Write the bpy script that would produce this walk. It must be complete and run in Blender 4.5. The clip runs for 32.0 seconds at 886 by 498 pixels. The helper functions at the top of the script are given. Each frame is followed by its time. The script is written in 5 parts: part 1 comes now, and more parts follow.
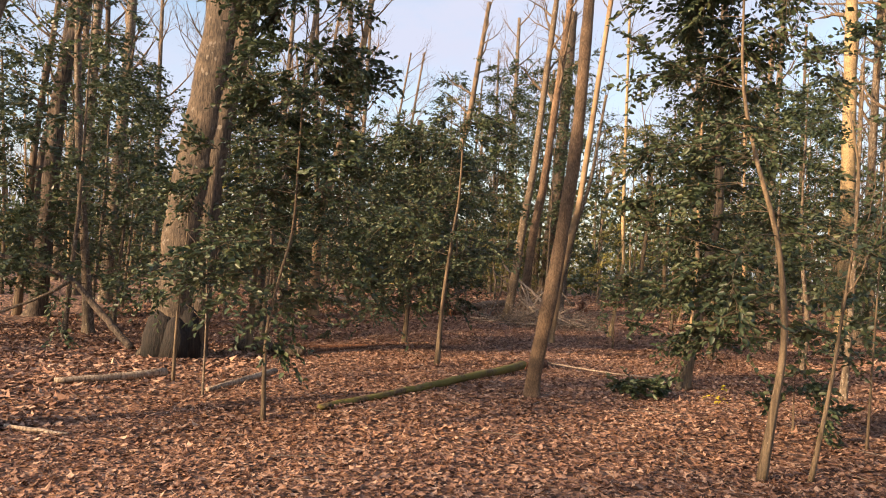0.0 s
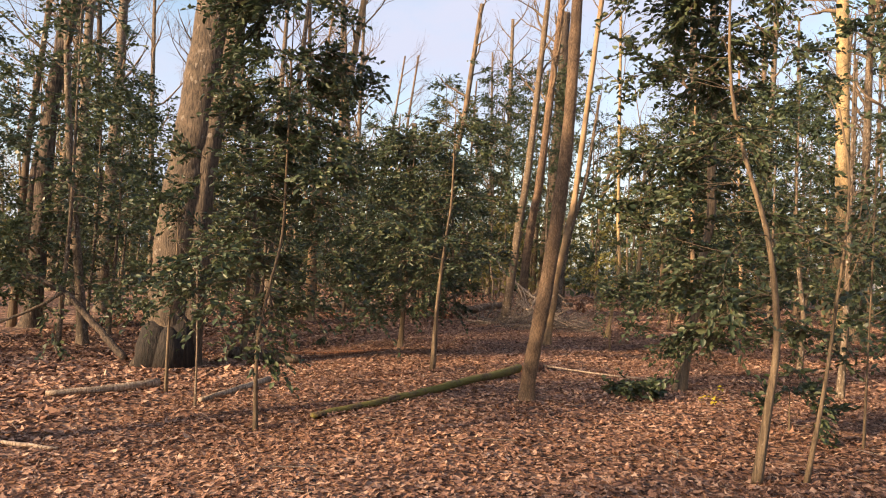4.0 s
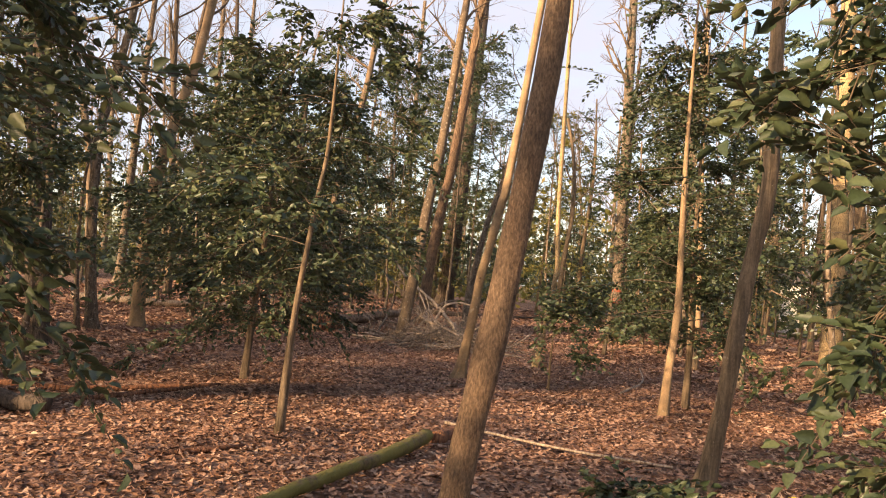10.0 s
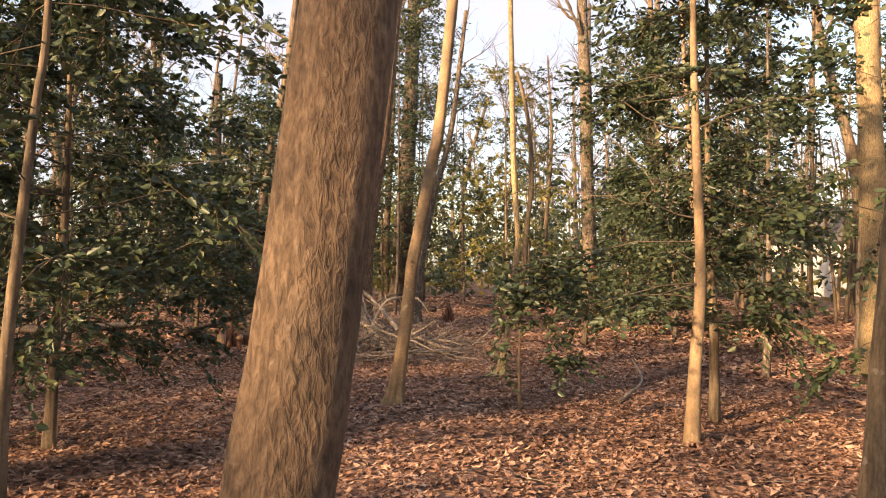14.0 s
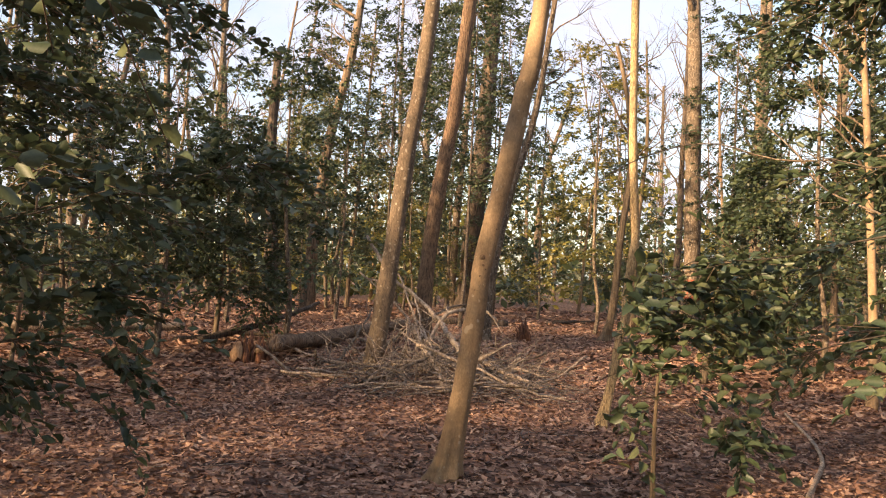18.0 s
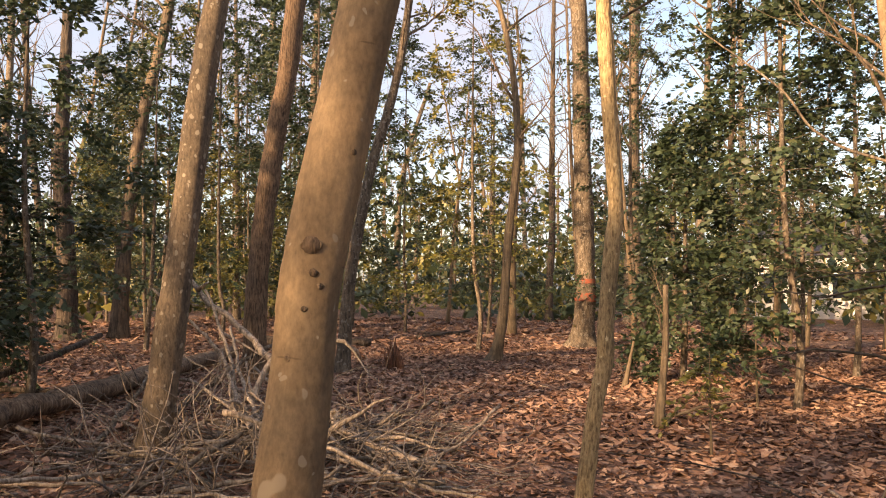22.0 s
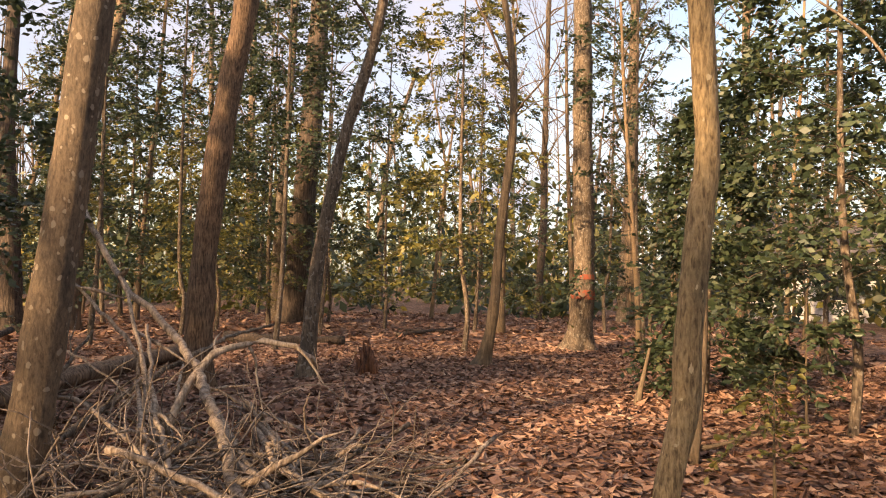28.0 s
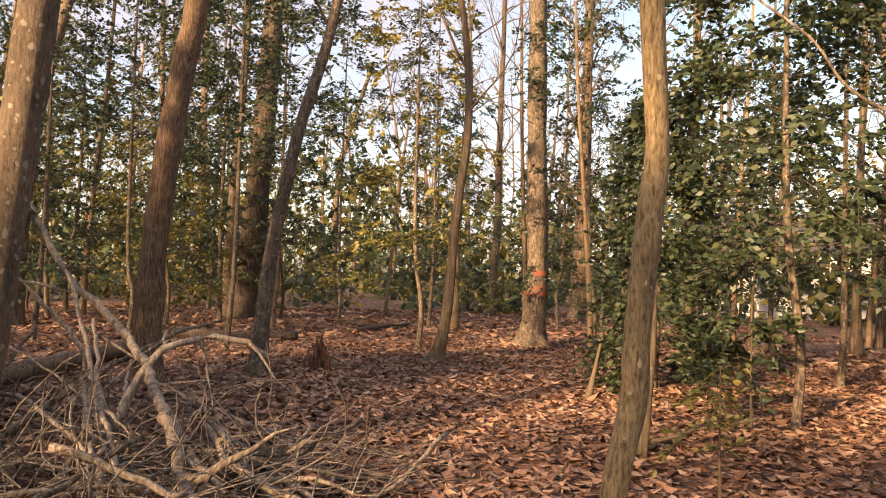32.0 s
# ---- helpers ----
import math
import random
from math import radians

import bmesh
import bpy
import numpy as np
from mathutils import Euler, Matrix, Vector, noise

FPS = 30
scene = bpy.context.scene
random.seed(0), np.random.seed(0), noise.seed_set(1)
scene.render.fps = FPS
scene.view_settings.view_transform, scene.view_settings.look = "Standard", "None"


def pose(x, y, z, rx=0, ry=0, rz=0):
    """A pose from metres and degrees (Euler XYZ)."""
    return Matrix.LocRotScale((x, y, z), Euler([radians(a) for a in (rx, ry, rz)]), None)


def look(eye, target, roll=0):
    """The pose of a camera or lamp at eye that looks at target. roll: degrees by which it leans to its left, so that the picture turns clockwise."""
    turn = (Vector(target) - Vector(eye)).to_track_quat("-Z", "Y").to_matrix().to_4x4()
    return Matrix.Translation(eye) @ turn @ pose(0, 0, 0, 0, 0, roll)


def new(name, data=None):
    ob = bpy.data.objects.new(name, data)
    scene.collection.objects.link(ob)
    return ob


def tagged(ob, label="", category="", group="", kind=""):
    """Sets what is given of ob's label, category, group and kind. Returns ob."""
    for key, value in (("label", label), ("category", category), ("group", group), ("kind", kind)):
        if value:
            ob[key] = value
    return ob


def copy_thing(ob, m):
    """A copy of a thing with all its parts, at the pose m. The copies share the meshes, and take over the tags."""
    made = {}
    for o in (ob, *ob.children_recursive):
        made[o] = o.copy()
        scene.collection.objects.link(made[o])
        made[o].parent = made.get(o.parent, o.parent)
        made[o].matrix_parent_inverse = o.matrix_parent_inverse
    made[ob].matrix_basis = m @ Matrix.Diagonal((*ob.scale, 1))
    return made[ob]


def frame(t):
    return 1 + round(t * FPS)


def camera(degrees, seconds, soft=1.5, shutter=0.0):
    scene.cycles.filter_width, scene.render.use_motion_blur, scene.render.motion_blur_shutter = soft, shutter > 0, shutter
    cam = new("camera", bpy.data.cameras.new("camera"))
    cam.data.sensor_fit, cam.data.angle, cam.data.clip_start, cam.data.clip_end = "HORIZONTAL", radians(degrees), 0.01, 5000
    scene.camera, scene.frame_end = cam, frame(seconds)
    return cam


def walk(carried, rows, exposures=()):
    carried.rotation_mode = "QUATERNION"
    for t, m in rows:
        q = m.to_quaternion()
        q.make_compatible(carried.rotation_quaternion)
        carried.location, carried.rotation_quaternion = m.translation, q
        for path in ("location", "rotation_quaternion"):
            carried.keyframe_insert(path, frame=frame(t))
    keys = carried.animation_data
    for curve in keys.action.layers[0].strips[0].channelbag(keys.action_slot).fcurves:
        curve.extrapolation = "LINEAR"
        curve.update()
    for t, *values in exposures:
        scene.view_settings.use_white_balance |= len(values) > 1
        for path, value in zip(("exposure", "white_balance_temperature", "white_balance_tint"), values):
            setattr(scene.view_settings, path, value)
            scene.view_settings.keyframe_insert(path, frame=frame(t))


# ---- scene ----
cam = camera(58.0, 32.0, 1.1)
PATH = [
    (0, (0.457, -0.745, 1.609), (0.405, 1.254, 1.651), 3.3),
    (0.5, (0.49, -0.76, 1.629), (0.507, 1.239, 1.668), 3.1),
    (1, (0.496, -0.766, 1.639), (0.549, 1.233, 1.687), 3.1),
    (1.5, (0.491, -0.745, 1.627), (0.488, 1.254, 1.671), 2.8),
    (2, (0.498, -0.752, 1.639), (0.522, 1.247, 1.696), 2.6),
    (2.5, (0.503, -0.785, 1.665), (0.568, 1.213, 1.728), 2.6),
    (3, (0.502, -0.773, 1.648), (0.529, 1.226, 1.702), 2.6),
    (3.5, (0.479, -0.809, 1.672), (0.47, 1.191, 1.72), 2.4),
    (5.5, (0.869, 0.359, 1.507), (0.726, 2.353, 1.561), 2.2),
    (6, (0.782, 0.646, 1.561), (0.775, 2.645, 1.622), 3.5),
    (6.5, (0.754, 0.841, 1.578), (0.742, 2.84, 1.64), 2.9),
    (7, (0.766, 1.255, 1.546), (0.773, 3.253, 1.613), 2.6),
    (7.5, (0.8, 1.794, 1.563), (0.794, 3.793, 1.645), 3.3),
    (8, (0.782, 2.196, 1.578), (0.901, 4.191, 1.655), 3.6),
    (8.5, (0.671, 2.806, 1.624), (0.912, 4.79, 1.677), 4.5),
    (9, (0.658, 3.187, 1.597), (0.961, 5.163, 1.661), 4.5),
    (9.5, (0.688, 3.943, 1.609), (1.001, 5.917, 1.684), 4.8),
    (10, (0.7, 4.39, 1.601), (0.909, 6.378, 1.671), 5.2),
    (10.5, (0.631, 5.175, 1.53), (0.772, 7.167, 1.626), 6.4),
    (11, (0.662, 5.534, 1.53), (0.818, 7.526, 1.629), 4.4),
    (11.5, (0.819, 6.078, 1.523), (1.052, 8.063, 1.615), 0.5),
    (12, (0.897, 6.363, 1.573), (1.119, 8.35, 1.642), 2.4),
    (12.5, (0.888, 6.67, 1.514), (1.121, 8.654, 1.607), 5.6),
    (13, (0.943, 7.008, 1.511), (1.217, 8.987, 1.596), 2.6),
    (13.5, (1.291, 7.477, 1.565), (1.592, 9.454, 1.617), 0.1),
    (15.5, (1.945, 8.748, 1.42), (2.218, 10.728, 1.49), 1.2),
    (16, (1.976, 9.247, 1.408), (2.115, 11.24, 1.492), 1.2),
    (16.5, (1.977, 9.557, 1.42), (2.034, 11.555, 1.506), 1.8),
    (17, (1.886, 9.982, 1.444), (1.95, 11.98, 1.509), 2.0),
    (17.5, (1.863, 10.395, 1.439), (1.953, 12.392, 1.502), 2.1),
    (18, (1.966, 11.053, 1.477), (2.092, 13.047, 1.549), 2.8),
    (18.5, (2.105, 11.38, 1.465), (2.265, 13.372, 1.543), 3.1),
    (19, (2.01, 11.974, 1.418), (2.214, 13.962, 1.501), 3.9),
    (19.5, (1.998, 12.978, 1.526), (2.262, 14.958, 1.616), 3.8),
    (20, (2.143, 13.205, 1.521), (2.446, 15.179, 1.622), 2.5),
    (20.5, (2.317, 13.687, 1.586), (2.651, 15.656, 1.679), 2.7),
    (21, (2.382, 14.021, 1.536), (2.75, 15.984, 1.627), 1.8),
    (21.5, (2.467, 14.702, 1.531), (2.877, 16.658, 1.622), 1.1),
    (22, (2.47, 14.96, 1.551), (2.948, 16.9, 1.645), 0.3),
    (22.5, (2.543, 15.25, 1.523), (3.03, 17.188, 1.618), 0.4),
    (23, (2.725, 15.741, 1.559), (3.209, 17.679, 1.656), 0.4),
    (23.5, (2.772, 15.971, 1.562), (3.226, 17.917, 1.655), 0.6),
    (24, (2.817, 16.346, 1.57), (3.235, 18.3, 1.656), 0.2),
    (24.5, (2.866, 16.509, 1.572), (3.25, 18.47, 1.649), 0.5),
    (26.5, (2.921, 16.682, 1.525), (3.392, 18.625, 1.574), 1.5),
    (27, (2.917, 16.641, 1.533), (3.427, 18.574, 1.594), 1.3),
    (27.5, (2.917, 16.62, 1.533), (3.456, 18.545, 1.606), 1.3),
    (28, (2.912, 16.601, 1.537), (3.425, 18.532, 1.617), 1.4),
    (28.5, (2.921, 16.635, 1.525), (3.409, 18.573, 1.612), 1.4),
    (29, (2.916, 16.64, 1.528), (3.419, 18.574, 1.605), 1.4),
    (29.5, (2.912, 16.629, 1.534), (3.448, 18.555, 1.598), 1.4),
    (30, (2.916, 16.634, 1.547), (3.484, 18.55, 1.606), 1.3),
    (30.5, (2.919, 16.638, 1.531), (3.476, 18.559, 1.588), 1.1),
    (31, (2.919, 16.641, 1.532), (3.473, 18.562, 1.589), 1.2),
    (31.5, (2.918, 16.631, 1.532), (3.48, 18.549, 1.591), 1.2),
    (32, (2.914, 16.595, 1.534), (3.536, 18.494, 1.607), 1.7),
]
EXPOSURES = [(0, 1.25, 7000, 12), (6, 1.3, 7100, 12), (12, 1.5, 7700, 14), (16, 1.62, 7600, 13), (20, 1.52, 7300, 12), (23, 1.38, 7700, 14), (32, 1.46, 7900, 15)]
walk(cam, [(t, look(eye, target, roll)) for t, eye, target, roll in PATH], EXPOSURES)

# ---------------------------------------------------------------- world, sun
SUN_EL, SUN_AZ = 19.0, 236.0          # elevation; compass azimuth the light comes from (0 = +y, clockwise)
world = bpy.data.worlds.new("world")
scene.world = world
world.use_nodes = True
wt = world.node_tree
wt.nodes.clear()
w_out = wt.nodes.new("ShaderNodeOutputWorld")
w_bg = wt.nodes.new("ShaderNodeBackground")
w_sky = wt.nodes.new("ShaderNodeTexSky")
w_sky.sky_type = "NISHITA"
w_sky.sun_disc = False
w_sky.sun_elevation = radians(SUN_EL)
w_sky.sun_rotation = radians(SUN_AZ)
w_sky.dust_density = 1.5
w_co = wt.nodes.new("ShaderNodeTexCoord")
w_map = wt.nodes.new("ShaderNodeMapping")
w_map.inputs["Scale"].default_value = (1.0, 1.0, 2.4)
w_noise = wt.nodes.new("ShaderNodeTexNoise")
w_noise.inputs["Scale"].default_value = 2.3
w_noise.inputs["Detail"].default_value = 7.0
w_noise.inputs["Roughness"].default_value = 0.6
w_ramp = wt.nodes.new("ShaderNodeValToRGB")
w_ramp.color_ramp.elements[0].position = 0.38
w_ramp.color_ramp.elements[1].position = 0.62
w_mix = wt.nodes.new("ShaderNodeMix")
w_mix.data_type = "RGBA"
w_mix.inputs[7].default_value = (2.4, 2.65, 3.45, 1.0)
wt.links.new(w_co.outputs["Generated"], w_map.inputs["Vector"])
wt.links.new(w_map.outputs["Vector"], w_noise.inputs["Vector"])
wt.links.new(w_noise.outputs["Fac"], w_ramp.inputs["Fac"])
wt.links.new(w_ramp.outputs["Color"], w_mix.inputs[0])
wt.links.new(w_sky.outputs["Color"], w_mix.inputs[6])
wt.links.new(w_mix.outputs[2], w_bg.inputs["Color"])
w_bg.inputs["Strength"].default_value = 0.125
wt.links.new(w_bg.outputs["Background"], w_out.inputs["Surface"])

sun_data = bpy.data.lights.new("sun", "SUN")
sun_data.energy, sun_data.angle, sun_data.color = 5.0, radians(3.5), (1.0, 0.74, 0.48)
sun = new("sun", sun_data)
sun_way = Vector((math.sin(radians(SUN_AZ)) * math.cos(radians(SUN_EL)), math.cos(radians(SUN_AZ)) * math.cos(radians(SUN_EL)), math.sin(radians(SUN_EL))))
sun.rotation_mode = "QUATERNION"
sun.rotation_quaternion = sun_way.to_track_quat("Z", "Y")
sun.location = sun_way * 60


# ---------------------------------------------------------------- materials
def material(name, rough=0.8):
    m = bpy.data.materials.new(name)
    m.use_nodes = True
    nt = m.node_tree
    b = nt.nodes["Principled BSDF"]
    b.inputs["Roughness"].default_value = rough
    return m, nt, b


def node(nt, kind, **values):
    n = nt.nodes.new(kind)
    for key, v in values.items():
        n.inputs[key.replace("_", " ")].default_value = v
    return n


def ramp(nt, source, stops):
    r = nt.nodes.new("ShaderNodeValToRGB")
    e = r.color_ramp.elements
    while len(e) < len(stops):
        e.new(0.5)
    for el, (p, c) in zip(e, stops):
        el.position, el.color = p, (*c, 1.0)
    nt.links.new(source, r.inputs["Fac"])
    return r.outputs["Color"]


def coords(nt, scale=(1, 1, 1), kind="Object"):
    c = nt.nodes.new("ShaderNodeTexCoord")
    m = nt.nodes.new("ShaderNodeMapping")
    m.inputs["Scale"].default_value = scale
    nt.links.new(c.outputs[kind], m.inputs["Vector"])
    return m.outputs["Vector"]


def mix(nt, fac, a, b, how="MIX"):
    x = nt.nodes.new("ShaderNodeMix")
    x.data_type, x.blend_type = "RGBA", how
    for slot, v in ((0, fac), (6, a), (7, b)):
        if isinstance(v, (int, float)):
            x.inputs[slot].default_value = v
        elif isinstance(v, tuple):
            x.inputs[slot].default_value = (*v, 1.0)
        else:
            nt.links.new(v, x.inputs[slot])
    return x.outputs[2]


def noise_of(nt, vec, scale, detail=4.0, rough=0.55, twist=0.0):
    n = node(nt, "ShaderNodeTexNoise", Scale=scale, Detail=detail, Roughness=rough, Distortion=twist)
    nt.links.new(vec, n.inputs["Vector"])
    return n.outputs["Fac"]


def noise_colour(nt, vec, scale):
    n = node(nt, "ShaderNodeTexNoise", Scale=scale, Detail=2.0)
    nt.links.new(vec, n.inputs["Vector"])
    return n.outputs["Color"]


def bump(nt, b, height, strength, distance):
    n = node(nt, "ShaderNodeBump", Strength=strength, Distance=distance)
    nt.links.new(height, n.inputs["Height"])
    nt.links.new(n.outputs["Normal"], b.inputs["Normal"])


def bark(name, dark, mid, light, furrow, spots, depth, moss=0.0, stretch=0.10, dashes=False, lichen=11.0, hard=0.10, rounds=0.0, few=-0.16):
    """Bark: furrows along the stem, blotches, pale lichen spots, dark dashes and some moss."""
    m, nt, b = material(name, 0.88)
    vec = coords(nt)
    long_vec = coords(nt, (1, 1, stretch))
    f = noise_of(nt, long_vec, furrow, 4.0, 0.6, 0.5)
    blotch = noise_of(nt, vec, 3.1, 5.0, 0.65)
    grain = noise_of(nt, coords(nt, (1, 1, 0.5)), 90.0, 4.0, 0.7)
    base = ramp(nt, f, [(0.5 - hard * 1.3, dark), (0.5, mid), (0.5 + hard * 1.6, light)])
    patch = ramp(nt, blotch, [(0.32, (0.55, 0.56, 0.58)), (0.68, (1.28, 1.22, 1.15))])
    col = mix(nt, 1.0, base, patch, "MULTIPLY")
    fine = ramp(nt, grain, [(0.3, (0.62, 0.62, 0.62)), (0.7, (1.28, 1.28, 1.28))])
    col = mix(nt, 0.8, col, fine, "MULTIPLY")
    lich = noise_of(nt, coords(nt, (1, 1, 0.75)), lichen, 2.5, 0.5)
    spot = ramp(nt, lich, [(spots, (0, 0, 0)), (spots + 0.02, (0.85, 0.85, 0.85))])
    col = mix(nt, spot, col, (light[0] * 1.1 + 0.03, light[1] * 1.18 + 0.03, light[2] * 1.28 + 0.03))
    if rounds:
        vo = node(nt, "ShaderNodeTexVoronoi", Scale=rounds, Randomness=1.0)
        warp = mix(nt, 0.05, coords(nt, (1, 1, 0.8)), noise_colour(nt, vec, 14.0))
        nt.links.new(warp, vo.inputs["Vector"])
        sp = nt.nodes.new("ShaderNodeSeparateColor")
        nt.links.new(vo.outputs["Color"], sp.inputs["Color"])
        size = nt.nodes.new("ShaderNodeMath")
        size.operation = "MULTIPLY_ADD"
        size.inputs[1].default_value, size.inputs[2].default_value = 0.62, few
        nt.links.new(sp.outputs[0], size.inputs[0])
        gap = nt.nodes.new("ShaderNodeMath")
        gap.operation = "SUBTRACT"
        nt.links.new(size.outputs[0], gap.inputs[0])
        nt.links.new(vo.outputs["Distance"], gap.inputs[1])
        col = mix(nt, ramp(nt, gap.outputs[0], [(0.0, (0, 0, 0)), (0.06, (0.7, 0.7, 0.7))]), col, (0.36, 0.30, 0.225))
    if dashes:
        da = noise_of(nt, coords(nt, (1, 1, 5.0)), 7.0, 2.0, 0.5)
        col = mix(nt, ramp(nt, da, [(0.73, (0, 0, 0)), (0.76, (0.6, 0.6, 0.6))]), col, (dark[0] * 0.35, dark[1] * 0.33, dark[2] * 0.3))
    if moss:
        mo = noise_of(nt, vec, 3.2, 5.0, 0.65)
        col = mix(nt, ramp(nt, mo, [(moss, (0, 0, 0)), (moss + 0.12, (1, 1, 1))]), col, (0.16, 0.135, 0.032))
    nt.links.new(col, b.inputs["Base Color"])
    add = nt.nodes.new("ShaderNodeMath")
    add.operation = "MULTIPLY_ADD"
    add.inputs[1].default_value = 0.22
    nt.links.new(grain, add.inputs[0])
    nt.links.new(f, add.inputs[2])
    bump(nt, b, add.outputs[0], 1.0, depth)
    return m


BARK_SMOOTH = bark("smooth_bark", (0.205, 0.138, 0.08), (0.285, 0.197, 0.115), (0.34, 0.24, 0.145), 7.0, 0.72, 0.003, stretch=0.4, dashes=True, lichen=7.0, hard=0.16, rounds=34.0, few=-0.30)
BARK_RIDGED = bark("ridged_bark", (0.092, 0.06, 0.037), (0.165, 0.108, 0.067), (0.235, 0.162, 0.104), 80.0, 0.76, 0.014, stretch=0.36, hard=0.11)
BARK_RED = bark("red_ridged_bark", (0.06, 0.036, 0.022), (0.20, 0.125, 0.075), (0.32, 0.215, 0.135), 76.0, 0.80, 0.018, stretch=0.12, hard=0.11)
BARK_GREY = bark("grey_bark", (0.06, 0.044, 0.031), (0.15, 0.112, 0.078), (0.215, 0.167, 0.12), 40.0, 0.60, 0.008, stretch=0.2, lichen=26.0)
BARK_SPOTTED = bark("spotted_bark", (0.085, 0.06, 0.04), (0.165, 0.12, 0.078), (0.225, 0.168, 0.112), 55.0, 0.74, 0.006, stretch=0.3, lichen=24.0, hard=0.14, rounds=22.0)
BARK_OLD = bark("old_bark", (0.033, 0.024, 0.017), (0.10, 0.074, 0.052), (0.165, 0.125, 0.088), 60.0, 0.66, 0.018, stretch=0.12, lichen=8.0)
BARK_DARK = bark("dark_bark", (0.03, 0.022, 0.017), (0.085, 0.062, 0.046), (0.16, 0.12, 0.09), 36.0, 0.8, 0.02)
BARK_FAR = bark("far_bark", (0.075, 0.054, 0.038), (0.165, 0.118, 0.078), (0.26, 0.19, 0.125), 24.0, 0.72, 0.01)
BARK_PALE = bark("sapling_bark", (0.09, 0.064, 0.04), (0.155, 0.113, 0.071), (0.215, 0.16, 0.105), 34.0, 0.70, 0.003, lichen=22.0)
# yellow-brown bark, brightened so that its colour carries some of the sunlight
BARK_SUN_YELLOW = bark("sun_yellow_bark", (0.15, 0.10, 0.052), (0.40, 0.29, 0.155), (0.54, 0.41, 0.235), 95.0, 0.70, 0.010, stretch=0.22, hard=0.13, lichen=30.0)
DEADWOOD = bark("dead_wood", (0.15, 0.11, 0.08), (0.32, 0.25, 0.19), (0.48, 0.39, 0.31), 40.0, 0.76, 0.006)
LOGWOOD = bark("log_wood", (0.07, 0.042, 0.026), (0.19, 0.12, 0.075), (0.33, 0.235, 0.16), 34.0, 0.76, 0.010)
MOSSY = bark("mossy_wood", (0.06, 0.04, 0.025), (0.13, 0.09, 0.05), (0.20, 0.14, 0.085), 26.0, 0.8, 0.012, moss=0.40)
ROTTEN = bark("rotten_wood", (0.06, 0.026, 0.014), (0.19, 0.078, 0.04), (0.31, 0.15, 0.078), 30.0, 0.85, 0.02)
PALEWOOD = bark("bleached_wood", (0.24, 0.18, 0.13), (0.44, 0.35, 0.265), (0.58, 0.48, 0.38), 40.0, 0.76, 0.004)
CUTWOOD = bark("cut_wood", (0.33, 0.19, 0.10), (0.46, 0.29, 0.165), (0.57, 0.38, 0.23), 24.0, 0.9, 0.003)
TWIG = bark("twig_bark", (0.09, 0.072, 0.06), (0.20, 0.163, 0.138), (0.32, 0.268, 0.232), 40.0, 0.78, 0.002)
BOUGH = bark("bough_bark", (0.05, 0.038, 0.026), (0.10, 0.076, 0.052), (0.15, 0.115, 0.08), 40.0, 0.8, 0.002)
CHAR = bark("black_rot", (0.006, 0.005, 0.004), (0.016, 0.012, 0.01), (0.035, 0.026, 0.02), 30.0, 0.9, 0.02)


def leafy(name, stops, rough, gloss, sheer=0.0, vein=90.0):
    m, nt, b = material(name, rough)
    g = nt.nodes.new("ShaderNodeNewGeometry")
    col = ramp(nt, g.outputs["Random Per Island"], stops)
    n = noise_of(nt, coords(nt), vein, 3.0, 0.6)
    col = mix(nt, 0.6, col, ramp(nt, n, [(0.3, (0.65, 0.65, 0.65)), (0.7, (1.3, 1.3, 1.3))]), "MULTIPLY")
    big = noise_of(nt, coords(nt), 0.9, 3.0, 0.6)
    col = mix(nt, 0.5, col, ramp(nt, big, [(0.35, (0.72, 0.70, 0.70)), (0.65, (1.2, 1.2, 1.15))]), "MULTIPLY")
    nt.links.new(col, b.inputs["Base Color"])
    b.inputs["Specular IOR Level"].default_value = gloss
    if sheer:
        t = nt.nodes.new("ShaderNodeBsdfTranslucent")
        nt.links.new(col, t.inputs["Color"])
        s = nt.nodes.new("ShaderNodeMixShader")
        s.inputs[0].default_value = sheer
        nt.links.new(b.outputs[0], s.inputs[1])
        nt.links.new(t.outputs[0], s.inputs[2])
        nt.links.new(s.outputs[0], nt.nodes["Material Output"].inputs["Surface"])
    return m


HOLLY = leafy("holly_leaf", [(0.0, (0.028, 0.046, 0.024)), (0.5, (0.056, 0.082, 0.042)), (0.85, (0.09, 0.115, 0.057)), (1.0, (0.12, 0.128, 0.058))], 0.45, 0.45, 0.25)
# yellow-green leaf: a seedling's own tone, and painted sunlight on hollies and brush
HOLLY_YELLOW_SUNLIT = leafy("yellow_green_sunlit_leaf", [(0.0, (0.08, 0.09, 0.025)), (0.6, (0.18, 0.17, 0.045)), (1.0, (0.29, 0.235, 0.068))], 0.42, 0.5, 0.25)
YELLOW_LEAF = leafy("yellow_leaf", [(0.0, (0.5, 0.38, 0.03)), (1.0, (0.6, 0.5, 0.06))], 0.5, 0.4, 0.3)
LITTER_STOPS = [(0.0, (0.06, 0.03, 0.02)), (0.2, (0.155, 0.078, 0.052)), (0.55, (0.29, 0.157, 0.105)), (0.85, (0.43, 0.262, 0.182)), (1.0, (0.49, 0.335, 0.245))]
LITTER = leafy("dead_leaf", LITTER_STOPS, 0.7, 0.35, 0.08, 60.0)


